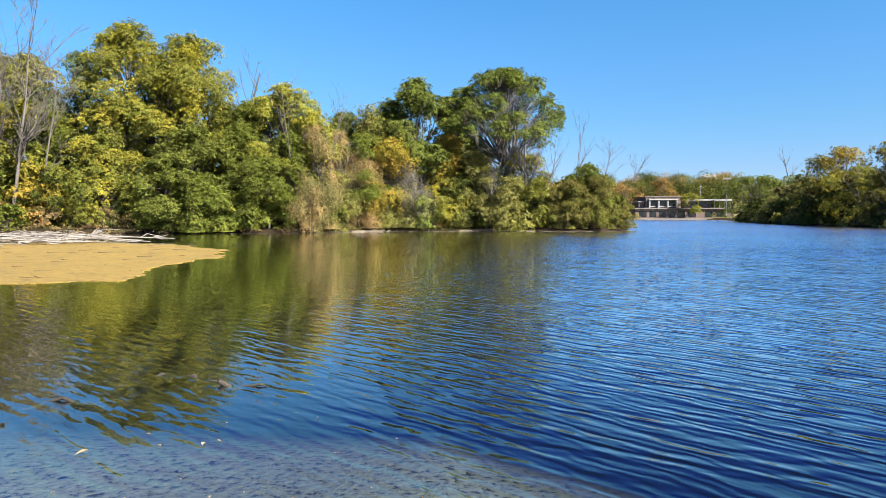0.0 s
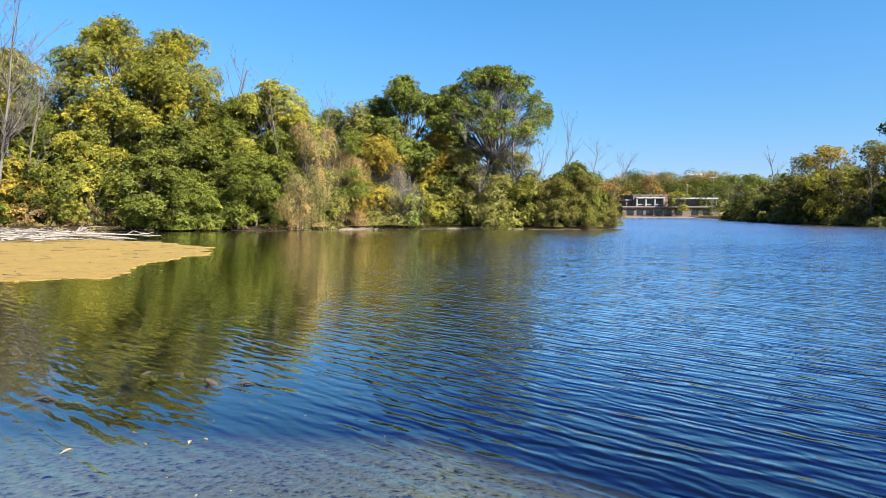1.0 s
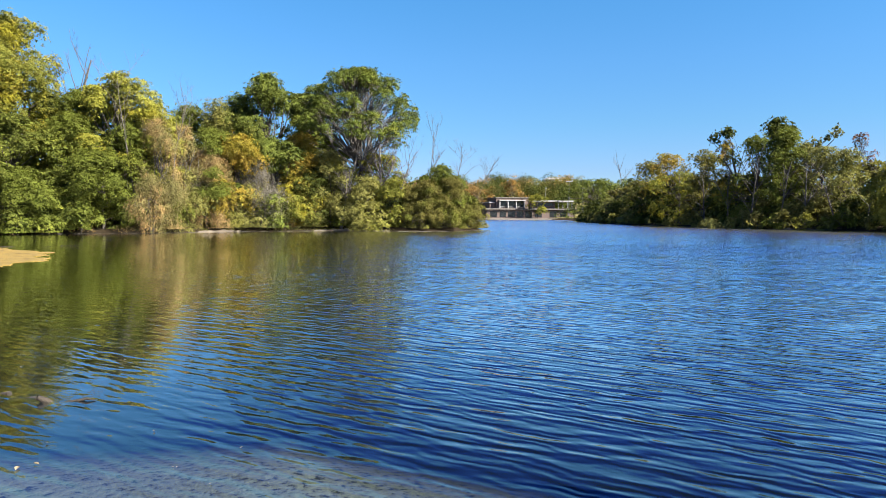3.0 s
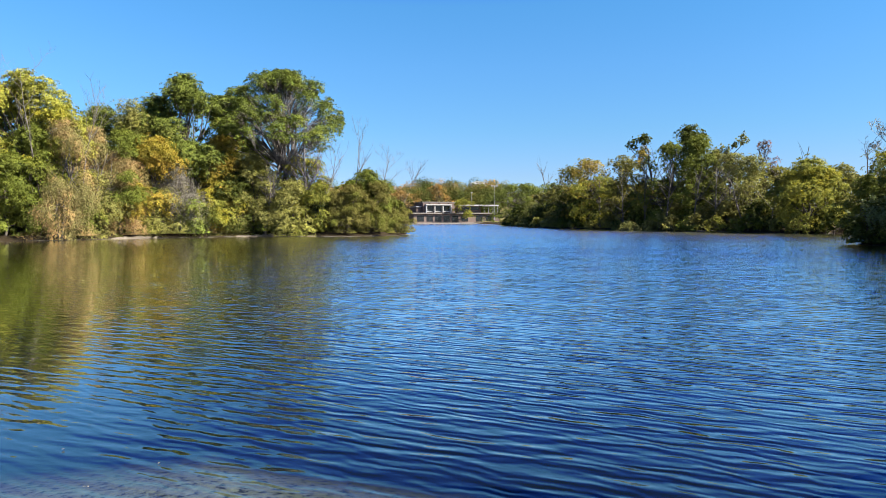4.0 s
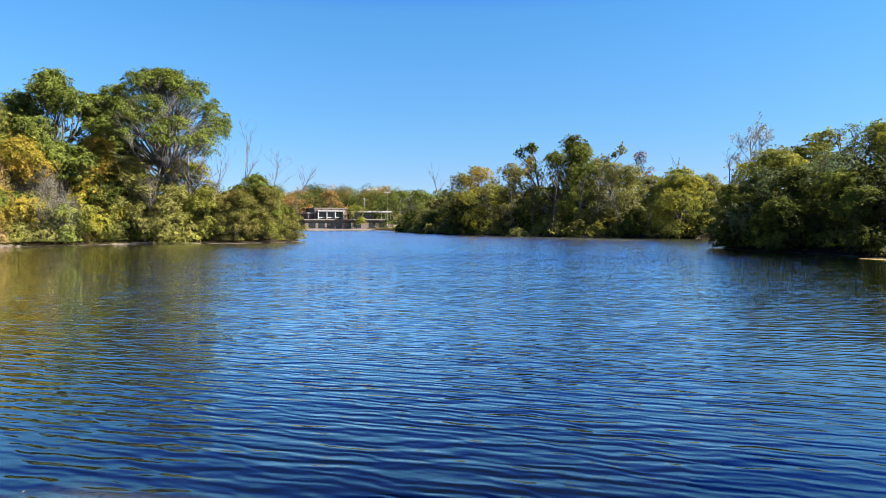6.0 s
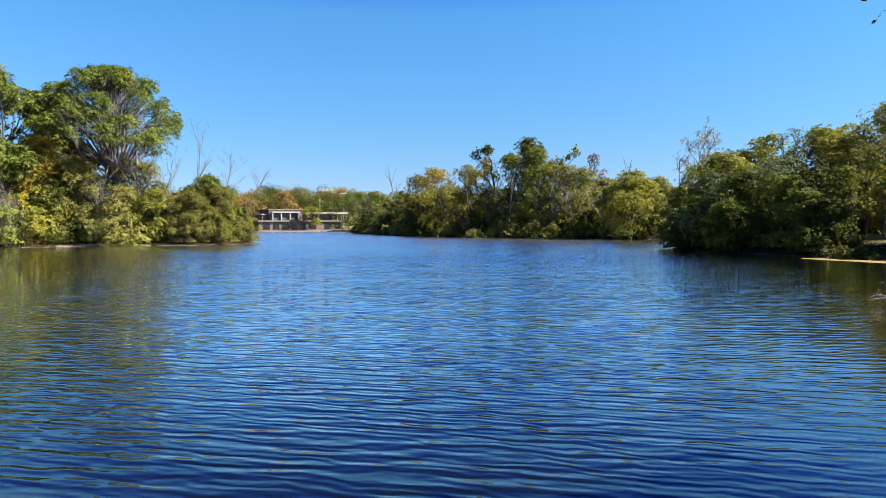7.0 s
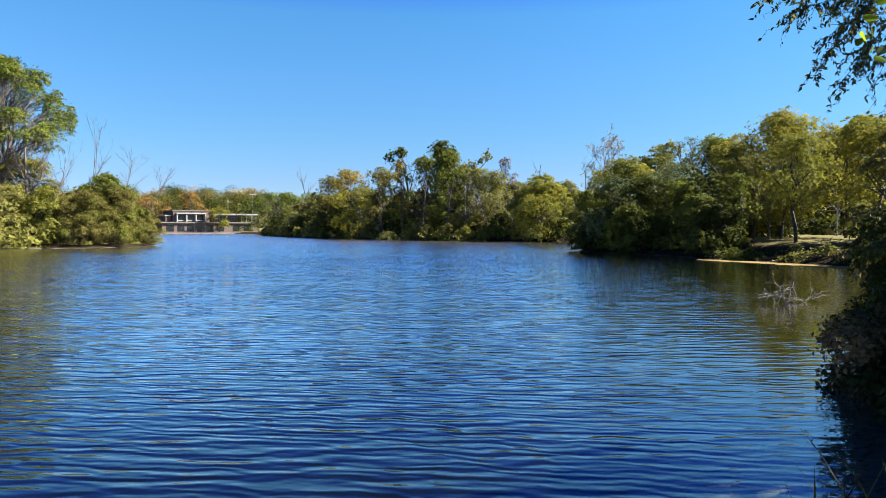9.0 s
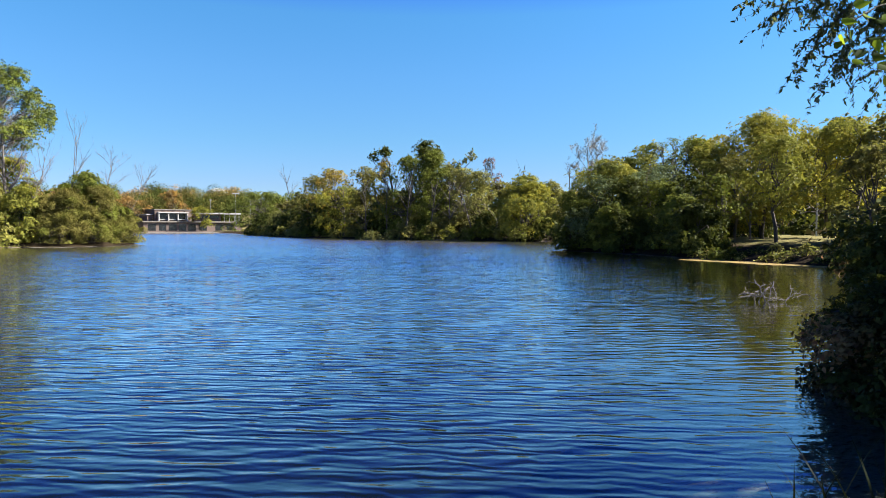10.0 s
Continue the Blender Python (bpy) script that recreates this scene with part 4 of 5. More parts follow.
# far bank on the other side of the channel, and the nearer wooded point
tree("forest", 84.0, 177.8, 12.0, 20.9, 42, 0.58)
tree("forest", 75.9, 145.3, 10.1, 14.9, 43, 0.58)
tree("willow", 68.7, 138.3, 5.5, 8.9, 44, 0.58)
tree("gold", 64.9, 108.8, 12.6, 10.0, 45, 0.58)
tree("olive", 65.0, 115.2, 11.7, 8.8, 46, 0.58)
tree("ash", 62.8, 101.4, 8.6, 11.0, 47, 0.7)
tree("olive", 69.8, 104.7, 12.4, 9.5, 48, 0.58)
tree("gold", 64.7, 91.9, 13.1, 5.7, 49, 0.58)
tree("elm", 63.7, 83.6, 12.8, 9.8, 50, 0.58)
tree("dark", 70.1, 87.4, 16.0, 8.1, 51, 1.0)
tree("sage", 68.8, 80.0, 11.2, 8.2, 52, 0.58)
tree("sage", 67.4, 71.4, 9.6, 7.5, 53, 0.58)
tree("red", 72.7, 74.7, 12.3, 3.7, 54, 0.58)
tree("ash", 66.4, 61.4, 8.6, 8.0, 55, 0.62)
tree("ash", 66.8, 64.0, 7.1, 6.2, 56, 0.58)
tree("sage", 73.0, 62.7, 7.7, 5.6, 57, 0.58)
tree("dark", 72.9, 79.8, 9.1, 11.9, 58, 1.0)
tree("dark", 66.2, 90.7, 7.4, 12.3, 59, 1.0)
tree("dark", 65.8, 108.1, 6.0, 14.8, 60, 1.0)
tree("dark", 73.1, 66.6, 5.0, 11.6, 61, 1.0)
tree("olive", 71.2, 57.7, 6.2, 6.9, 62, 0.58)
tree("ash", 45.0, 32.7, 6.9, 5.7, 63, 0.36)
tree("elm", 41.8, 32.8, 4.2, 4.0, 64, 0.36)
tree("teal", 45.2, 29.9, 5.9, 4.8, 65, 0.36)
tree("blue", 50.1, 29.7, 8.7, 4.2, 66, 0.36)
tree("teal", 44.1, 26.9, 5.6, 4.6, 67, 0.36)
tree("ash", 47.3, 25.5, 7.3, 4.0, 68, 0.36)
tree("oak", 50.3, 22.7, 9.5, 6.6, 69, 0.36, 0.20)
tree("oak", 51.9, 19.0, 8.7, 6.6, 70, 0.36, 0.30)
tree("ash", 41.6, 17.9, 7.0, 4.0, 71, 0.36, 0.22)
tree("olive", 46.0, 22.7, 6.0, 4.4, 72, 0.36, 0.25)
tree("ash", 49.3, 16.0, 8.9, 5.4, 73, 0.36, 0.30)
tree("olive", 34.1, 10.5, 5.2, 3.3, 74, 0.36)
tree("dark", 49.8, 34.0, 7.4, 7.4, 75, 0.58)
tree("elm", 54.0, 29.5, 8.6, 7.6, 76, 0.58)
tree("oak", 57.0, 25.5, 9.6, 8.0, 77, 0.58, 0.28)
tree("oak", 58.0, 19.5, 9.7, 9.5, 78, 0.58, 0.30)
tree("olive", 61.8, 94.4, 8.3, 6.6, 121, 0.58)
tree("sage", 66.8, 74.5, 10.1, 5.9, 122, 0.58)
tree("elm", 67.6, 82.2, 13.6, 6.8, 127, 0.58)
tree("elm", 66.1, 80.3, 13.1, 6.2, 123, 0.58)
tree("ash", 66.2, 59.3, 7.7, 5.2, 124, 0.58)
tree("willow", 55.9, 82.4, 2.9, 3.4, 125, 0.58)
tree("ash", 60.8, 70.4, 2.2, 2.7, 126, 0.6)

tree("elm", 40.4, 32.6, 4.6, 3.5, 131, 0.36)
tree("teal", 41.2, 30.7, 5.6, 4.7, 132, 0.36)
tree("dark", 41.1, 28.1, 5.0, 4.5, 133, 0.5)
tree("elm", 41.5, 25.8, 4.6, 4.3, 134, 0.36)
tree("dark", 41.8, 23.6, 5.2, 3.8, 135, 0.5)
tree("oak", 48.9, 22.1, 8.2, 5.0, 136, 0.36)
tree("elm", 42.3, 21.8, 4.6, 3.4, 137, 0.36, 0.22)
tree("ash", 52.9, 33.9, 8.7, 6.1, 145, 0.58)
tree("elm", 49.4, 36.8, 7.3, 6.1, 146, 0.58)
tree("ash", 54.3, 30.1, 8.8, 5.4, 147, 0.58)
tree("ash", 64.4, 59.5, 7.9, 8.1, 148, 0.6)
tree("maple", 43.5, 31.3, 6.9, 4.4, 149, 0.36)
# trees added further along the shore, mostly unseen, to shade that bank
tree("oak", 45.0, 9.5, 10.0, 8.0, 141, 1.7)
tree("oak", 50.5, 6.0, 11.0, 8.5, 142, 1.7)
tree("olive", 44.5, 11.2, 8.5, 6.5, 150, 0.6, 0.22)
tree("elm", 40.5, 4.5, 9.0, 7.0, 143, 1.7)
tree("dark", 52.0, 12.5, 10.0, 6.5, 144, 1.7, 0.25)

def tufted_tree(x, y, h, lean, tufts, kind, seed, label):
    """A nearly bare crooked tree that keeps leaves in a few tufts (x, y, z, radius) near its top."""
    rng = np.random.default_rng(seed)
    top = new("tree")
    lines = bare_lines(h, rng, lean, 2, 0.6, 0.16, 0.35, 7)
    cs = []
    for tx, ty, tz, tr in tufts:
        a = lines[0][0][3]
        lines.append((bend(a, (tx, ty, tz), rng, 0.1, 6), np.linspace(0.12, 0.03, 6)))
        n = int(260 * tr * tr)
        lobe = rng.normal(0, 0.5, (6, 3)) * tr
        cs.append(np.array([tx, ty, tz]) + lobe[rng.integers(6, size=n)] + rng.normal(0, 0.3, (n, 3)) * tr)
    c = np.concatenate(cs)
    attach("trunk", tube_mesh("trunk", lines, BARK, 6), top)
    attach("crown", leaf_mesh("crown", c, rng.normal(0, 1, c.shape) + np.array([0, 0, 0.5]), rng.normal(0, 1, c.shape), 0.36, 0.26, LEAF[kind], rng), top)
    top.matrix_world = pose(x, y, ground_at(x, y))
    return tagged(top, label, "tree", group="lakeside trees")


tufted_tree(66.0, 90.5, 11.5, (-0.1, 0.05), [(-1.6, 1.2, 13.4, 1.0), (-2.9, 2.3, 12.7, 0.8), (-1.1, 0.9, 13.9, 0.7)], "dark", 61, "crooked dark tree with a few leafy tufts on top")
tufted_tree(68.5, 80.0, 10.0, (0.1, -0.1), [(2.9, -2.5, 12.2, 0.6), (2.2, -1.8, 11.5, 0.55), (1.3, -1.0, 10.8, 0.6)], "olive", 62, "leaning thin tree with one leafy tuft on top")
bare_tree(78.0, 150.0, 14.5, 31, (0, 0), 0.5, first=0.45)
bare_tree(81.0, 152.0, 13.5, 32, (0.05, 0), 0.5, first=0.45)
bare_tree(74.6, 69.5, 11.0, 33, (-0.12, 0.06), 0.35, "dead leaning pole above the trees", BARK, levels=1)
bare_tree(77.0, 63.0, 10.6, 34, (0.03, 0), 0.7, mat=BARK)
bare_tree(56.1, 41.8, 10.4, 35, (0, 0), 0.7, "pale tree almost bare of leaves", mat=DRIFT, levels=3, first=0.3, kids=16, leaves="pale")

# leafless grey stems among the leafy trees of the far bank
rng = np.random.default_rng(88)
for q, (x, y, h) in enumerate(((62.0, 100.0, 8.5), (60.6, 91.0, 9.0), (61.2, 86.0, 10.5), (61.0, 81.0, 10.0), (62.4, 77.0, 9.0), (63.0, 73.5, 8.5), (64.2, 69.5, 8.0), (65.2, 66.0, 7.0),
                               (44.5, 34.6, 5.6), (43.0, 27.5, 5.2), (43.6, 24.0, 5.4), (44.8, 21.0, 5.8))):
    bare_tree(x, y, h, 300 + q, tuple(rng.normal(0, 0.08, 2)), 0.7, "thin grey leafless tree among the leafy ones", levels=2, first=0.15, kids=9)
for q, (x, y, h) in enumerate(((-11.6, 68.2, 8.0), (-9.3, 70.2, 7.5), (-6.8, 71.2, 7.5), (-4.3, 72.2, 6.5), (-16.2, 66.8, 6.5), (-33.6, 62.4, 5.0), (-31.0, 62.8, 4.5), (1.5, 74.4, 6.5))):
    bare_tree(x, y, h, 330 + q, tuple(rng.normal(0, 0.2, 2)), 0.9, "tangle of grey dead stems in the thicket", levels=2, first=0.1, kids=11)
bank_shrubs([(92, 52), (97, 38), (101, 24)], ("dark", "elm"), 16, 5.0, 8.0, (-2, 2), 9, 1.3)


# ---- far shore: hillside woods, pavilion, poles ----
def far_woods():
    rng = np.random.default_rng(77)
    for tone, share in (("olive", 16), ("rust", 26), ("dark", 84)):
        cs, ns = [], []
        for _ in range(share):
            x, y = rng.uniform(30, 150), rng.uniform(268, 330)
            z = ground_at(x, y)
            h, w = rng.uniform(8, 14), rng.uniform(9, 17)
            d = unit(rng.normal(0, 1, (1500, 3)))
            lobes = d[:9] * 0.55
            c = lobes[rng.integers(9, size=1500)] * 0.8 + d * 0.55
            p = c * np.array([w / 2, w / 2, h / 2]) + np.array([x, y, z + h * 0.5])
            cs.append(p)
            ns.append(d + rng.normal(0, 0.25, d.shape) + np.array([0, 0, 0.25]))
        c, n = np.concatenate(cs), np.concatenate(ns)
        me = leaf_mesh("far_woods", c, n, rng.normal(0, 1, c.shape), 0.55, 0.48, LEAF[tone], rng, False)
        tagged(new("far_woods", me), "distant autumn woods on the hillside behind the pavilion", "woods", kind="stuff")


far_woods()
tree("rust", 70.5, 262.0, 13.0, 15.0, 301, 0.9)
tree("rust", 88.0, 268.0, 15.0, 12.0, 302, 0.9)
tree("ash", 90.2, 243.0, 9.6, 8.8, 303, 0.8, 0.2, "yellow-green tree before the brick pavilion")

BRICK = plain("brown_brick", (0.13, 0.085, 0.07), (0.20, 0.14, 0.115), 3.0)
STONE = plain("pale_stone", (0.17, 0.15, 0.13), (0.27, 0.24, 0.21), 2.0)
TRIM = plain("white_trim", (0.42, 0.41, 0.40), (0.56, 0.55, 0.54), 2.0)
GLASS_AND_SHADE = plain("dark_glass_and_shade", (0.012, 0.014, 0.016), (0.03, 0.033, 0.036), 1.0, 0.15, 0.0)
METAL = plain("grey_metal", (0.30, 0.31, 0.31), (0.42, 0.43, 0.43), 4.0, 0.5, 0.0, 0.4)


def pavilion():
    top = new("pavilion")
    x0, y0 = 72.0, 247.0
    z = 0.9

    def block(name, mat, *b, label=""):
        bm = bmesh.new()
        box(bm, *b)
        bmesh.ops.bevel(bm, geom=bm.edges[:], offset=0.03, segments=1, affect="EDGES")
        return part(name, bm, mat, top, label)

    block("ground_floor_wall", BRICK, x0 - 1, x0 + 35, y0, y0 + 14, z - 1, z + 3.0, label="brown brick ground floor")
    block("floor_ledge", STONE, x0 - 1.6, x0 + 35.5, y0 - 0.9, y0 + 14, z + 3.0, z + 3.45, label="pale stone ledge")
    block("upper_wall", BRICK, x0 + 3.1, x0 + 16.2, y0 + 1.0, y0 + 13, z + 3.45, z + 7.4)
    block("parapet", STONE, x0 + 2.8, x0 + 16.5, y0 + 0.8, y0 + 13.2, z + 7.4, z + 7.75)
    block("window_canopy", TRIM, x0 + 4.0, x0 + 14.6, y0 - 0.4, y0 + 1.0, z + 6.35, z + 6.75, label="white canopy over the windows")
    for q in range(4):
        xx = x0 + 4.1 + q * 3.35
        block("pillar", TRIM, xx, xx + 0.4, y0 - 0.1, y0 + 0.98, z + 3.46, z + 6.35)
    for q in range(3):
        xx = x0 + 4.7 + q * 3.35
        win = block("window", TRIM, xx - 0.1, xx + 2.6, y0 + 0.93, y0 + 1.1, z + 4.05, z + 6.34)
        pane = block("pane", GLASS_AND_SHADE, xx, xx + 2.5, y0 + 0.88, y0 + 0.95, z + 4.15, z + 6.26)
        sill = block("sill", TRIM, xx - 0.05, xx + 2.55, y0 + 0.7, y0 + 0.92, z + 3.9, z + 4.08)
        pane.parent = sill.parent = win
    for q in range(3):
        xx = x0 + 5.5 + q * 3.9
        block("vent", GLASS_AND_SHADE, xx, xx + 0.6, y0 + 0.95, y0 + 1.05, z + 6.95, z + 7.2)
    # flush near-black panels paint the deep shade of the ground-floor openings
    for q, (a, b) in enumerate(((0.4, 3.2), (4.2, 6.8), (7.6, 10.4), (11.2, 13.8), (14.6, 17.4), (18.6, 21.4), (24.6, 27.4), (29.0, 31.8))):
        block("doorway", GLASS_AND_SHADE, x0 + a, x0 + b, y0 - 0.03, y0 + 0.2, z, z + 2.3)
        block("lintel", STONE, x0 + a - 0.15, x0 + b + 0.15, y0 - 0.08, y0 + 0.1, z + 2.3, z + 2.5)
    block("wing_wall", BRICK, x0 + 18, x0 + 28.5, y0 + 4, y0 + 13, z + 3.45, z + 6.2)
    block("wing_roof", TRIM, x0 + 18, x0 + 35.3, y0 + 1.5, y0 + 13.4, z + 6.2, z + 6.7, label="white flat roof slab")
    for q in range(4):
        xx = x0 + 28.9 + q * 1.9
        block("post", METAL, xx, xx + 0.2, y0 + 1.8, y0 + 2.0, z + 3.45, z + 6.2)
    block("wing_window", GLASS_AND_SHADE, x0 + 19.5, x0 + 27.5, y0 + 3.92, y0 + 4.1, z + 4.6, z + 5.8)
    block("side_roof", TRIM, x0 + 0.6, x0 + 3.0, y0 + 2, y0 + 12, z + 5.6, z + 6.0)
    block("side_wall", BRICK, x0 + 0.9, x0 + 3.0, y0 + 2.4, y0 + 11.6, z + 3.45, z + 5.6)
    return tagged(top, "long two-storey brown brick pavilion with white-framed windows", "building")


pavilion()
bm = bmesh.new()
box(bm, 66, 104, 241.0, 247.0, -1.0, 0.5)
bmesh.ops.bevel(bm, geom=bm.edges[:], offset=0.05, segments=1, affect="EDGES")
terrace = new("terrace")
part("paving", bm, STONE, terrace)
for q in range(7):
    bm = bmesh.new()
    box(bm, 67 + q * 5.2, 71.5 + q * 5.2, 240.2, 240.9, -0.6, 0.25)
    part("step", bm, STONE, terrace)
tagged(terrace, "pale stone terrace and steps along the water", "terrace")


def pole(x, y, h, head, label):
    top = new("lamp_pole")
    z = ground_at(x, y)
    attach("shaft", tube_mesh("shaft", [(np.array([(0, 0, -0.3), (0, 0, h * 0.5), (0, 0, h)]), np.array([0.16, 0.13, 0.09]))], METAL, 8), top)
    bm = bmesh.new()
    box(bm, -head, head, -0.15, 0.15, h - 0.1, h + 0.25)
    part("lamp_head", bm, METAL, top)
    top.matrix_world = pose(x, y, z)
    tagged(top, label, "lamp")


pole(104.2, 246.0, 14.0, 1.4, "tall grey floodlight pole beside the pavilion")
pole(102.0, 228.0, 10.5, 0.5, "grey lamp pole among the trees")
pole(100.7, 262.0, 12.0, 0.4, "grey lamp pole behind the pavilion roof")

bm = bmesh.new()
bmesh.ops.create_uvsphere(bm, u_segments=24, v_segments=12, radius=7.0, matrix=Matrix.Translation((0, 0, 24)) @ Matrix.Diagonal((1, 1, 0.55, 1)))
bmesh.ops.create_cone(bm, segments=16, radius1=3.0, radius2=2.0, depth=24, matrix=Matrix.Translation((0, 0, 11)))
tower = new("water_tower")
part("tank", bm, TRIM, tower, smooth=True)
tower.matrix_world = pose(158, 400, -1.7)
tagged(tower, "white water tower dome above the far woods", "water tower")

# ---- floating mat and driftwood ----
def mat_material():
    m, nt, p, out = material("duckweed")
    pos = nt.nodes.new("ShaderNodeNewGeometry").outputs["Position"]
    mp = put(nt, "ShaderNodeMapping", Scale=(0.55, 1.9, 1))
    nt.links.new(pos, mp.inputs[0])
    fine = noise_of(nt, 5.0, 8.0, 0.8, mp.outputs[0])
    a = ramp(nt, [(0.36, (0.031, 0.021, 0.0050)), (0.44, (0.149, 0.093, 0.0139)), (0.58, (0.223, 0.152, 0.0248)), (0.72, (0.285, 0.213, 0.0496))], fine)
    wide = ramp(nt, [(0.35, (0.105, 0.081, 0.0149)), (0.65, (0.229, 0.142, 0.0198))], noise_of(nt, 0.6, 4.0, 0.6, pos))
    streak = ramp(nt, [(0.36, (1, 1, 1)), (0.43, (0, 0, 0))], noise_of(nt, 1.6, 6.0, 0.75, mp.outputs[0]))
    nt.links.new(mixed(nt, streak, mixed(nt, 0.3, a, wide), (0.037, 0.029, 0.0090)), p.inputs["Base Color"])
    p.inputs["Roughness"].default_value = 0.9
    bump(nt, p, fine, 0.04)
    return m


MAT = mat_material()


def floating_mat(outline, label, seed):
    """A thin sheet with a ragged edge over the given corners."""
    rng = np.random.default_rng(seed)
    pts = np.array(outline, float)
    q = np.roll(pts, -1, 0)
    edge = []
    for a, b in zip(pts, q):
        n = max(2, int(np.linalg.norm(b - a) / 0.12))
        for s in range(n):
            edge.append(a + (b - a) * s / n)
    edge = np.array(edge)
    wob = np.convolve(np.tile(rng.normal(0, 1, len(edge)), 3), np.ones(9) / 9, "same")[len(edge):2 * len(edge)]
    mid = edge.mean(0)
    edge = edge + unit(edge - mid) * (wob * 0.7 + rng.normal(0, 0.012, len(edge)))[:, None]
    bm = bmesh.new()
    vs = [bm.verts.new((x, y, 0.014)) for x, y in edge]
    f = bm.faces.new(vs)
    ext = bmesh.ops.extrude_face_region(bm, geom=[f])
    for v in ext["geom"]:
        if isinstance(v, bmesh.types.BMVert):
            v.co.z = -0.03
    bmesh.ops.recalc_face_normals(bm, faces=bm.faces[:])
    bmesh.ops.triangulate(bm, faces=bm.faces[:])
    me = bpy.data.meshes.new("duckweed_mat")
    bm.to_mesh(me)
    bm.free()
    me.materials.append(MAT)
    tagged(new("duckweed_mat", me), label, "duckweed", kind="stuff")


floating_mat([(-24, 14.0), (-14, 15.6), (-10.6, 16.4), (-8.6, 17.3), (-8.7, 19), (-9.6, 23), (-9.2, 26.5), (-10.5, 32), (-15, 38), (-20, 41), (-26, 40), (-30, 33), (-28, 22)], "yellow mat of duckweed and fallen leaves on still water", 5)
floating_mat([(33.2, 19.2), (32.6, 17.6), (32.0, 15), (31.0, 11.5), (30.0, 8.0), (31.4, 7.6), (32.6, 11), (33.6, 15), (34.6, 18.4)], "sunlit yellow scum along the shaded bank", 6)


def mat_litter():
    """Dry twigs and leaves caught on the mat, and leaves adrift off the wooded bank."""
    rng = np.random.default_rng(41)
    lines = []
    for q in range(90):
        y = rng.uniform(17, 39)
        x = rng.uniform(-26, -9.8 - 0.05 * (y - 17))
        a, ln = rng.normal(0.1, 0.5), rng.uniform(0.15, 0.8)
        c = np.array([x, y, 0.022])
        d = np.array([math.cos(a), math.sin(a), 0.01]) * ln / 2
        rad = rng.uniform(0.005, 0.013)
        lines.append((bend(c - d, c + d, rng, 0.05, 4) * np.array([1, 1, 0]) + np.array([0, 0, 0.022 + rad]), np.linspace(rad, rad * 0.4, 4)))
    tagged(new("twig_litter", tube_mesh("twig_litter", lines, BARK, 4)), "dark dry twigs scattered over the duckweed mat", "twigs", kind="stuff")
    n = 900
    y = rng.uniform(18, 66, n)
    x = rng.uniform(-0.62, 0.22, n) * y
    gap = shore_distance(x, y)
    keep = (gap < -0.2) & (rng.random(n) < np.where(gap > -9, 1.0, 0.35))
    c = np.stack([x[keep], y[keep], np.full(keep.sum(), 0.02)], 1)
    up = rng.normal(0, 0.12, c.shape) + np.array([0, 0, 1.0])
    tagged(new("drifting_leaves", leaf_mesh("drifting_leaves", c, up, rng.normal(0, 1, c.shape), 0.10, 0.07, LEAF["sage"], rng)), "yellow fallen leaves adrift on the water", "leaves", kind="stuff")


mat_litter()


def driftwood():
    rng = np.random.default_rng(9)
    for q in range(110):
        top_x = -20.0 - 18 * rng.uniform(0, 1) ** 0.8
        y = rng.uniform(31.5, 45) if top_x < -24 else rng.uniform(37, 42)
        ln = rng.uniform(2.5, 8.5)
        turn = rng.normal(0.12, 0.28)
        z = 0.04 + rng.uniform(0, 0.26) * (1 if top_x < -24 else 0.4)
        a = np.array([-ln / 2, 0, 0.0])
        b = np.array([ln / 2, 0, rng.normal(0.04, 0.12)])
        rad = rng.uniform(0.025, 0.10)
        lines = [(bend(a, b, rng, 0.04, 7) * np.array([1, 1, 0.35]), np.linspace(rad, rad * 0.35, 7))]
        for _ in range(rng.integers(1, 4)):
            s = rng.integers(2, 6)
            p = lines[0][0][s]
            lines.append((bend(p, p + np.array([rng.uniform(0.4, 1.6), rng.normal(0, 0.5), rng.uniform(0.0, 0.4)]), rng, 0.1, 4), np.linspace(rad * 0.5, 0.012, 4)))
        ob = new("driftwood_log", tube_mesh("driftwood_log", lines, DRIFT, 6))
        ob.matrix_world = pose(top_x, y, z, 0, 0, math.degrees(turn))
        tagged(ob, "bleached grey driftwood log in a tangled pile", "log", group="driftwood pile")


driftwood()


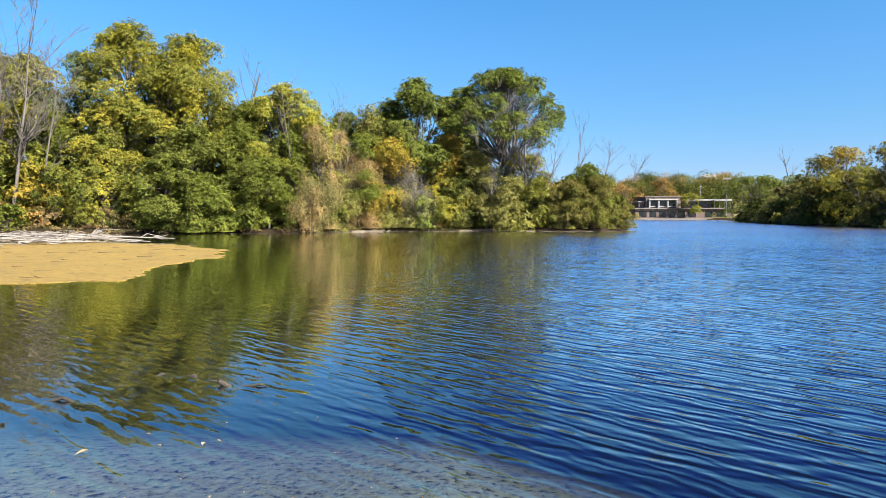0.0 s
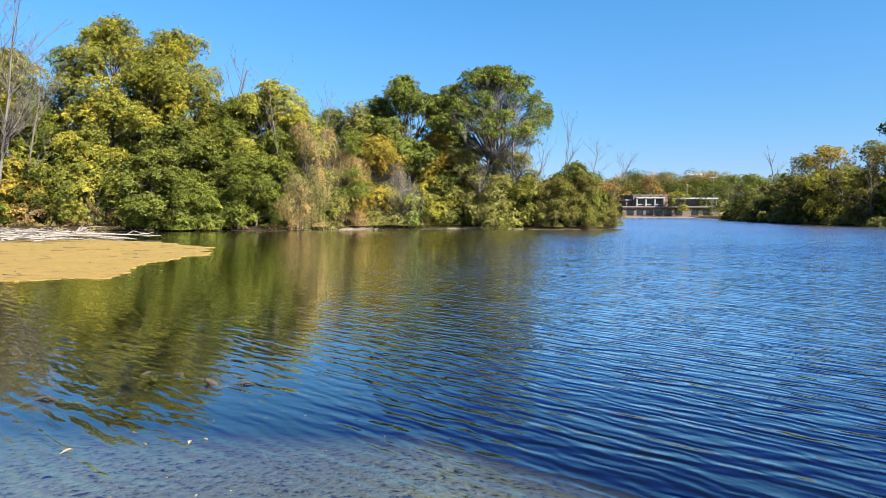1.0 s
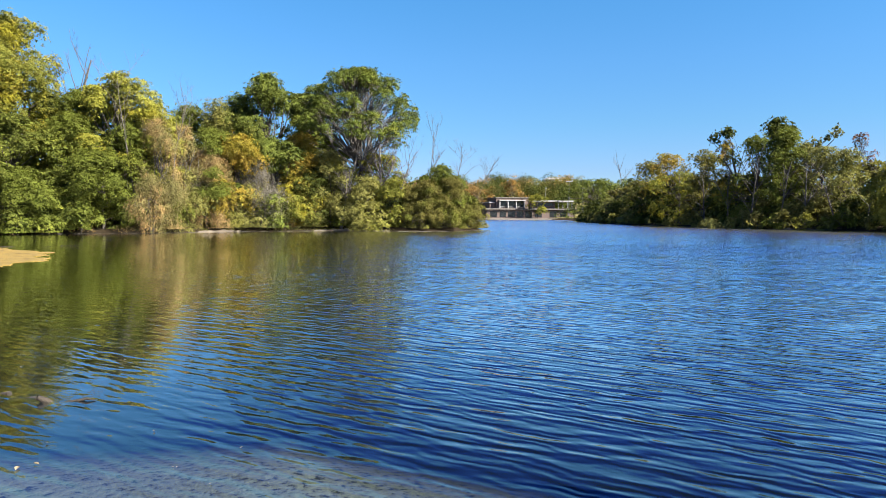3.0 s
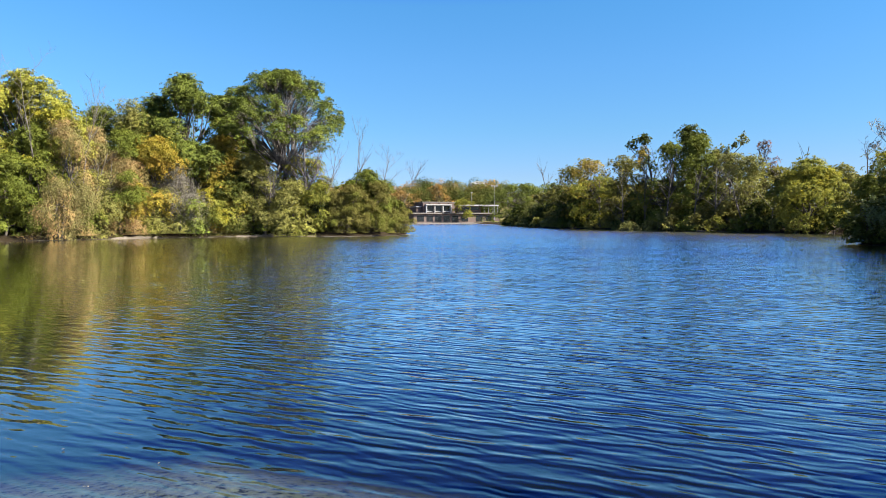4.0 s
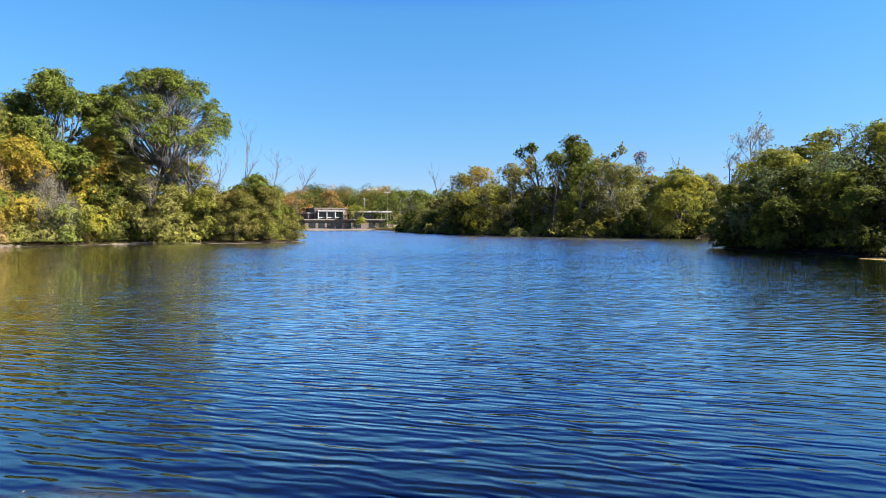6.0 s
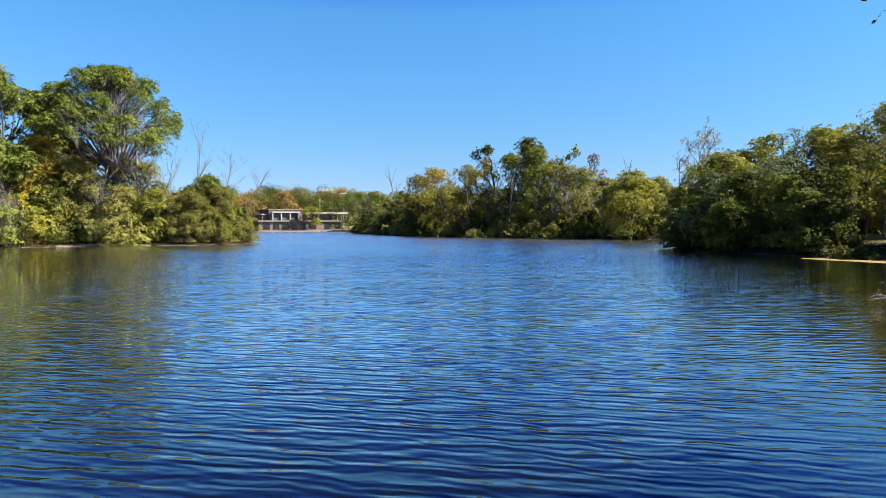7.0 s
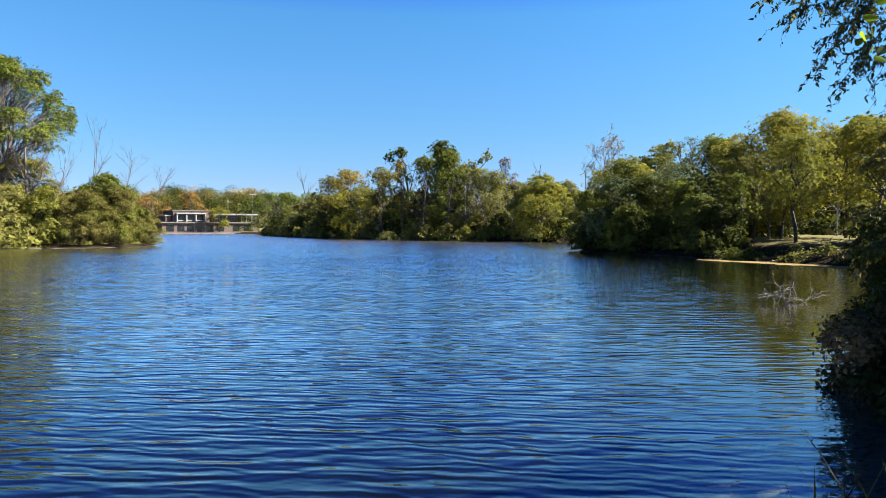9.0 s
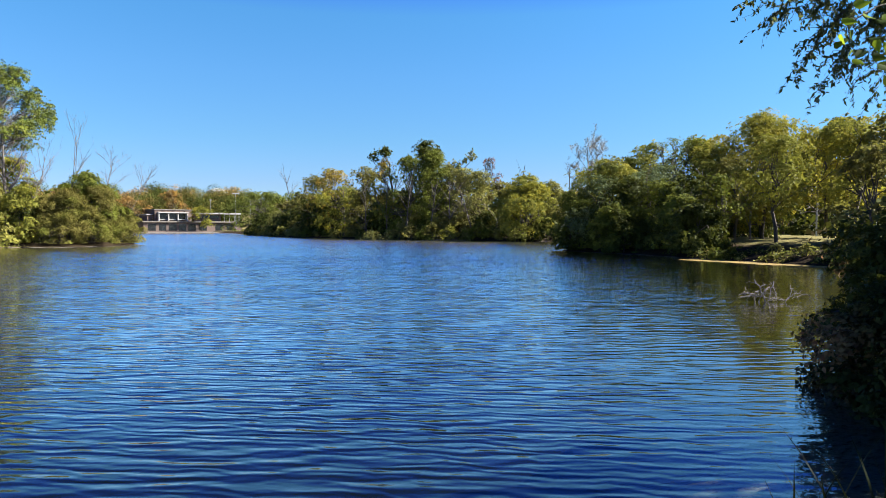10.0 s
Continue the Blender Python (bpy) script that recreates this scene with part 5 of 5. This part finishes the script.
def snag(x, y, seed, label):
    """A dead branched limb standing out of the water."""
    rng = np.random.default_rng(seed)
    lines = []

    def limb(a, b, rad, arch, kids):
        s = np.linspace(0, 1, 8)[:, None]
        a, b = np.array(a, float), np.array(b, float)
        pts = a + (b - a) * s + np.array([0, 0, arch]) * np.sin(s * math.pi) + rng.normal(0, 0.022, (8, 3)) * np.sin(s * math.pi)
        lines.append((pts, np.linspace(rad, rad * 0.45, 8)))
        for _ in range(kids):
            p = pts[rng.integers(1, 8)]
            e = p + unit(np.array([rng.normal(0, 1), rng.normal(0, 0.5), rng.uniform(-0.7, 0.6)])) * rng.uniform(0.10, 0.32)
            lines.append((bend(p, e, rng, 0.15, 4), np.linspace(rad * 0.4, 0.003, 4)))

    # a leaning stump with arching limbs, and a forked one beside it
    limb((0.06, 0, -0.2), (-0.38, 0.05, 0.66), 0.028, 0.02, 7)
    limb((-0.30, 0, -0.1), (0.10, 0.1, 0.44), 0.022, 0.14, 7)
    limb((0.10, 0, 0.44), (0.28, 0.05, 0.05), 0.012, 0.12, 5)
    limb((-0.05, 0, -0.1), (0.16, 0, 0.56), 0.02, 0.0, 4)
    limb((-0.36, 0, -0.15), (-0.34, 0.1, 0.22), 0.018, 0.0, 3)
    limb((-0.2, 0, 0.36), (-0.62, 0, 0.06), 0.014, 0.05, 8)
    limb((-0.75, 0.1, 0.12), (0.1, 0, 0.10), 0.02, 0.06, 9)
    limb((-0.85, 0, 0.20), (-0.3, 0.1, 0.22), 0.012, 0.06, 6)
    limb((0.05, 0.1, 0.02), (0.42, 0, 0.06), 0.018, 0.05, 7)
    limb((0.44, 0, -0.1), (0.72, 0, 0.40), 0.02, -0.02, 4)
    limb((0.52, 0, 0.06), (0.90, 0, 0.26), 0.016, 0.03, 4)
    limb((0.70, 0, 0.10), (1.25, 0.2, 0.20), 0.008, 0.03, 3)
    ob = new("dead_branch", tube_mesh("dead_branch", lines, DRIFT, 6))
    ob.matrix_world = pose(x, y, 0.0, 0, 0, -40.0) @ Matrix.Diagonal((0.8, 0.8, 0.8, 1))
    return tagged(ob, label, "branch")


snag(15.73, 6.92, 4, "pale dead branch standing out of the shallow water")


def sand_bar(pts, label, seed):
    """A low tongue of bare sand along the foot of the bank."""
    rng = np.random.default_rng(seed)
    pts = np.array(pts, float)
    vs, fs, n = [], [], 44
    for q in range(n):
        s = q / (n - 1) * (len(pts) - 1)
        b = min(int(s), len(pts) - 2)
        p = pts[b] + (pts[b + 1] - pts[b]) * (s - b)
        wide = (0.55 + rng.uniform(-0.25, 0.3)) * math.sin(math.pi * (q + 0.5) / n) ** 0.5
        for off, z in ((-1.0, -0.08), (-0.55, 0.10), (0.1, 0.24), (0.8, 0.34), (1.5, 0.1)):
            vs.append((p[0] + rng.normal(0, 0.03), p[1] + off * wide, z * wide + rng.normal(0, 0.012)))
    for q in range(n - 1):
        for k in range(4):
            fs.append((q * 5 + k, (q + 1) * 5 + k, (q + 1) * 5 + k + 1, q * 5 + k + 1))
    me = mesh_of("sand_bar", vs, fs, SAND)
    me.polygons.foreach_set("use_smooth", [True] * len(fs))
    tagged(new("sand_bar", me), label, "sand", kind="structure")


SAND = plain("bare_sand", (0.16, 0.125, 0.09), (0.32, 0.265, 0.20), 2.5, 0.95, 0.03)
sand_bar([(-9.2, 66.8), (-8.0, 68.2), (-4.5, 69.9), (-1.0, 70.8)], "narrow tongue of bare sand below the thicket", 1)
sand_bar([(1.5, 71.2), (4.1, 71.5), (7.0, 70.3), (9.5, 68.8)], "bare sandy bank beside the dark bush", 2)
sand_bar([(59.9, 75.5), (60.6, 72.0), (62.2, 68.5)], "small sandy landing on the far bank", 3)


def weeds(x0, x1, y0, y1, count, seed, kind, label, inland=60.0):
    """Low leafy growth over a strip of bank."""
    rng = np.random.default_rng(seed)
    x, y = rng.uniform(x0, x1, count * 3), rng.uniform(y0, y1, count * 3)
    d = shore_distance(x, y)
    lump = np.sin(x * 1.7 + 2 * np.sin(y * 0.9)) + np.sin(y * 2.1 + x)
    keep = (d > 0.05) & (d < inland) & (lump > -0.5)
    x, y, lump = x[keep][:count], y[keep][:count], lump[keep][:count]
    z = ground_height(x, y) + rng.uniform(0.02, 1, len(x)) * (0.12 + 0.16 * np.clip(lump, 0, 2))
    c = np.stack([x, y, z], 1)
    me = leaf_mesh("weeds", c, rng.normal(0, 0.5, c.shape) + np.array([0, 0, 0.7]), rng.normal(0, 1, c.shape), 0.15, 0.09, LEAF[kind], rng)
    tagged(new("weeds", me), label, "weeds", kind="stuff")


weeds(31, 41, 3, 23, 5000, 1, "dark", "low weeds and ivy covering the shaded bank", 2.6)
weeds(33, 39, 8, 20, 1200, 2, "sage", "pale weeds among the ivy on the bank", 2.0)
weeds(-12, 12, 64, 76, 7000, 3, "sage", "straggling pale weeds along the far bank")
weeds(-45, -12, 57, 66, 6000, 4, "vine", "brown dead weeds at the foot of the thicket")


# ---- near shore on the right: shrubs, overhanging boughs, sedge ----
def near_shrub(x, y, h, w, seed, fine, label, kind="bank"):
    t = grow(kind, h, w, seed, fine, 0.0)
    t.matrix_world = pose(x, y, ground_at(x, y) - 0.05, 0, 0, (seed * 73) % 360)
    tagged(t, label, group="near shrubs")


near_shrub(7.7, 1.78, 1.45, 2.2, 501, 0.2, "dark shrub with reddening leaves over the water")
near_shrub(9.0, 1.85, 2.3, 2.2, 502, 0.20, "dense dark green shrub on the near bank")
near_shrub(10.5, 1.95, 3.1, 3.0, 503, 0.32, "dense dark green shrub on the near bank")
near_shrub(7.1, 1.45, 1.15, 1.9, 509, 0.2, "low dark shrub at the water's edge")
near_shrub(6.6, 0.95, 1.2, 1.9, 504, 0.22, "low dark shrub at the water's edge")
near_shrub(8.9, 1.1, 1.9, 2.3, 506, 0.30, "dense dark green shrub on the near bank")
near_shrub(7.75, 1.15, 1.6, 1.9, 507, 0.22, "dark shrub with reddening leaves over the water")
near_shrub(6.9, 0.1, 1.1, 1.7, 508, 0.28, "low dark shrub at the water's edge")
tree("olive", 33.2, 8.4, 6.4, 5.0, 505, 0.7)


def hung_bough(name, lines_to, root, leaf_len, leaf_wid, mat, bark, seed, label, sprays, per, droop):
    """A bough reaching from root to each of the points, with twigs and leaves along it."""
    rng = np.random.default_rng(seed)
    lines, cs, ways = [], [], []
    for to in lines_to:
        main = bend(root, to, rng, 0.035, 9)
        lines.append((main, np.linspace(0.008, 0.0012, 9)))
        reach = np.linalg.norm(np.subtract(to, root))
        for q in range(sprays):
            s = rng.uniform(3.8, 8.0)
            b = int(min(s, 7.99))
            p = main[b] + (main[b + 1] - main[b]) * (s - b)
            d = unit(unit(main[b + 1] - main[b]) * 0.6 + rng.normal(0, 0.55, 3) + np.array([0, 0, -droop]))
            ln = rng.uniform(0.12, 0.40) * reach * 0.4
            tw = bend(p, p + d * ln, rng, 0.1, 5)
            lines.append((tw, np.linspace(0.0022, 0.0009, 5)))
            for _ in range(per):
                s2 = rng.uniform(0.3, 3.99)
                c = tw[int(s2)] + (tw[int(s2) + 1] - tw[int(s2)]) * (s2 - int(s2))
                w = unit(d * 0.6 + rng.normal(0, 0.5, 3) + np.array([0, 0, -0.5]))
                cs.append(c + w * leaf_len * 0.5)
                ways.append(w)
    cs, ways = np.array(cs), np.array(ways)
    top = new(name)
    attach("bough", tube_mesh("bough", lines, bark, 5), top)
    attach("foliage", leaf_mesh("foliage", cs, rng.normal(0, 1, cs.shape), ways, leaf_len, leaf_wid, mat, rng), top)
    return tagged(top, label, "tree")


willow_points = [(5.41, 2.56, 3.49), (5.51, 2.47, 3.33), (5.81, 2.35, 3.45), (6.02, 2.31, 3.29), (5.84, 2.33, 3.03), (6.09, 2.24, 2.91), (6.31, 2.19, 3.12), (6.16, 2.05, 2.8), (6.65, 2.04, 3.39), (6.49, 1.91, 2.91), (6.49, 2.3, 3.42), (6.74, 2.09, 2.85), (6.49, 1.91, 3.48), (6.27, 2.36, 3.59)]
overhang = hung_bough("willow_tree", willow_points, (7.22, 1.3, 4.52), 0.046, 0.018, LEAF["osier"], BARK, 21, "willow boughs with narrow leaves hanging over the shore", 40, 16, 0.35)
attach("trunk", tube_mesh("trunk", [(np.array([(9.6, -1.2, -0.2), (9.5, -0.9, 1.5), (9.1, -0.2, 3.4), (7.22, 1.3, 4.52)]), np.array([0.26, 0.22, 0.15, 0.05]))], BARK, 8), overhang)


# unseen crown added on the willow to shade the near shrubs and sedge
crown = grow("willow", 5.0, 6.0, 520, 0.8, 0.0)
for ch in list(crown.children):
    if ch.name.startswith("crown"):
        ch.parent = overhang
        ch.matrix_parent_inverse = Matrix.Identity(4)
        ch.matrix_basis = pose(10.8, -2.4, 3.0)
    else:
        bpy.data.objects.remove(ch)
bpy.data.objects.remove(crown)


def broad_leaf(bm, m, ln):
    """A pointed broad leaf with a bent midrib, in the pose m."""
    prof = ((0.0, 0.0), (0.10, 0.17), (0.32, 0.28), (0.58, 0.21), (0.82, 0.08), (1.0, 0.0))
    mid = [bm.verts.new(m @ Vector((0, ln * s, -0.12 * ln * s * s))) for s, _ in prof]
    for sgn in (1, -1):
        rim = [bm.verts.new(m @ Vector((sgn * ln * w, ln * s, 0.10 * ln * w * 2 - 0.12 * ln * s * s))) for s, w in prof[1:-1]]
        bm.faces.new([mid[0], mid[1], rim[0]] if sgn < 0 else [mid[0], rim[0], mid[1]])
        for q in range(3):
            f = [mid[q + 1], mid[q + 2], rim[q + 1], rim[q]]
            bm.faces.new(f if sgn < 0 else f[::-1])
        bm.faces.new([mid[4], mid[5], rim[3]] if sgn < 0 else [mid[4], rim[3], mid[5]])


def near_spray():
    """A leafy twig close to the eye."""
    rng = np.random.default_rng(8)
    top = new("leafy_twig")
    root, tip = np.array((2.28, 0.36, 2.31)), np.array((1.85, 0.61, 2.19))
    line = bend(root, tip, rng, 0.03, 7)
    low = bend(line[2], (1.84, 0.54, 2.06), rng, 0.05, 5)
    attach("twig", tube_mesh("twig", [(line, np.linspace(0.005, 0.0015, 7)), (low, np.linspace(0.003, 0.0012, 5)),
                                      (bend((3.0, -0.9, -0.1), root, rng, 0.04, 7), np.linspace(0.02, 0.005, 7))], BARK, 6), top)

    def hang(x, y, z, roll):
        bm = bmesh.new()
        broad_leaf(bm, Matrix.Identity(4), rng.uniform(0.030, 0.046))
        leaf = part("leaf", bm, LEAF["twig_shaded" if rng.random() < 0.45 else "twig_sunlit"], top, smooth=True)
        # blades face out over the water, tips down
        leaf.matrix_basis = look((x, y, z), (x - 1.6, y - 1.0 + rng.normal(0, 1.6), z + rng.normal(0.6, 1.4)), 90 + roll + rng.normal(0, 15))

    hang(1.84, 0.62, 2.2, 30)
    hang(1.84, 0.6, 2.17, 60)
    hang(1.87, 0.57, 2.15, 20)
    hang(1.95, 0.58, 2.21, -20)
    hang(1.86, 0.58, 2.21, 50)
    hang(1.82, 0.59, 2.12, 70)
    hang(1.83, 0.55, 2.1, 40)
    hang(1.9, 0.55, 2.14, 10)
    hang(1.84, 0.54, 2.08, 75)
    hang(1.79, 0.51, 2.04, 80)
    hang(1.8, 0.5, 2.01, 60)
    hang(1.88, 0.5, 2.09, 30)
    hang(1.93, 0.53, 2.17, -10)
    hang(1.9, 0.63, 2.17, 100)
    for _ in range(12):
        s = rng.uniform(0, 1)
        hang(1.78 + 0.16 * s + rng.normal(0, 0.01), 0.60 - 0.06 * s + rng.normal(0, 0.02), 2.24 - 0.16 * rng.uniform(0, 1), rng.uniform(-30, 90))
    tagged(top, "sunlit bright green leaves on a near twig", "twig")


near_spray()
SEDGE = leaf_material("sedge_blades", ((0.012, 0.018, 0.006), (0.02, 0.032, 0.009), (0.034, 0.048, 0.012)), ((0.026, 0.036, 0.01), (0.05, 0.06, 0.015), (0.045, 0.04, 0.02)), 0.64, 0.04)


def sedge(x, y, count, spread, tall, seed, label):
    rng = np.random.default_rng(seed)
    vs, fs = [], []
    for q in range(count):
        bx, by = rng.normal(0, spread, 2)
        a = rng.uniform(0, 2 * math.pi)
        lean = rng.uniform(0.1, 0.55)
        h = tall * rng.uniform(0.55, 1.1)
        wd = rng.uniform(0.005, 0.011)
        side = np.array([-math.sin(a), math.cos(a), 0])
        base = len(vs)
        for s in np.linspace(0, 1, 6):
            p = np.array([bx + math.cos(a) * lean * h * s * s, by + math.sin(a) * lean * h * s * s, h * s * (1 - 0.25 * lean * s)])
            w = wd * (1 - s) ** 0.6 + 0.0006
            vs += [p - side * w, p + side * w]
        fs += [(base + 2 * k, base + 2 * k + 1, base + 2 * k + 3, base + 2 * k + 2) for k in range(5)]
    ob = new("sedge_clump", mesh_of("sedge_clump", vs, fs, SEDGE))
    ob.matrix_world = pose(x, y, ground_at(x, y) - 0.02)
    tagged(ob, label, "grass", group="sedge")


sedge(3.15, 1.15, 7, 0.10, 0.75, 1, "sparse green sedge blades at the water's edge")
sedge(3.45, 1.1, 9, 0.12, 0.78, 2, "sparse green sedge blades at the water's edge")
sedge(3.9, 0.95, 26, 0.16, 0.85, 3, "thick clump of green sedge on the near bank")
sedge(4.4, 0.8, 30, 0.2, 0.95, 4, "thick clump of green sedge on the near bank")

post = new("post", tube_mesh("post", [(np.array([(0, 0, -0.3), (0, 0, 2.0), (0, 0, 3.5)]), np.array([0.07, 0.07, 0.06]))], METAL, 10))
post.matrix_world = pose(65.6, 24.7, ground_at(65.6, 24.7))
tagged(post, "plain pale metal post standing in the dry grass", "post")

# ---- shallows: floating leaves and sunken sticks ----
PALE = plain("dry_leaf", (0.36, 0.26, 0.14), (0.62, 0.50, 0.32), 30.0, 0.7, 0.001)
floaters = []
for q in range(3):
    bm = bmesh.new()
    broad_leaf(bm, Matrix.Identity(4), 1.0)
    bmesh.ops.solidify(bm, geom=bm.faces[:], thickness=0.03)
    me = bpy.data.meshes.new("floating_leaf")
    bm.to_mesh(me)
    bm.free()
    me.materials.append(PALE)
    floaters.append(me)
rng = np.random.default_rng(31)
spots = [(-2.55, 4.72, 0.10), (-2.1, 4.85, 0.05), (-1.78, 4.9, 0.06), (-1.7, 4.95, 0.05), (-2.3, 5.1, 0.045), (-1.05, 5.5, 0.04)]
for q in range(52):
    y = 3.9 + 16 * rng.uniform(0, 1) ** 2.0
    spots.append((-0.62 * y * rng.uniform(-0.15, 1.0), y, rng.uniform(0.014, 0.034)))
for x, y, s in spots:
    ob = new("floating_leaf", floaters[int(rng.integers(3))])
    ob.matrix_world = pose(x, y, 0.006 + 0.12 * s, 0, 0, rng.uniform(0, 360)) @ Matrix.Diagonal((s, s, s, 1))
    tagged(ob, "pale fallen leaf floating on the water", "leaf", group="floating leaves")

STICK = bark_material("wet_bark", (0.025, 0.02, 0.013), (0.085, 0.065, 0.045), 20.0)
rng = np.random.default_rng(12)
stick = new("sunken_branch", tube_mesh("sunken_branch", [
    (bend((-3.2, 7.35, -0.2), (-2.12, 6.62, -0.06), rng, 0.05, 7), np.linspace(0.03, 0.03, 7)),
    (bend((-2.14, 6.62, -0.03), (-2.24, 6.58, 0.05), rng, 0.05, 4), np.array([0.034, 0.032, 0.028, 0.022])),
    (bend((-2.1, 6.6, -0.05), (-1.75, 6.55, 0.008), rng, 0.06, 5), np.array([0.018, 0.018, 0.016, 0.012, 0.006])),
    (bend((-2.95, 7.2, -0.12), (-3.05, 7.0, -0.015), rng, 0.06, 5), np.array([0.05, 0.05, 0.04, 0.03, 0.012]))], STICK, 8))
tagged(stick, "waterlogged brown branch poking out of the shallows", "branch")
stick = new("sunken_branch", tube_mesh("sunken_branch", [
    (bend((-3.9, 6.1, -0.10), (-3.05, 5.95, -0.045), rng, 0.05, 7), np.linspace(0.012, 0.02, 7)),
    (bend((-3.3, 6.0, -0.06), (-3.0, 6.2, -0.02), rng, 0.06, 5), np.linspace(0.012, 0.004, 5))], STICK, 8))
tagged(stick, "dark twig lying just under the water surface", "branch")
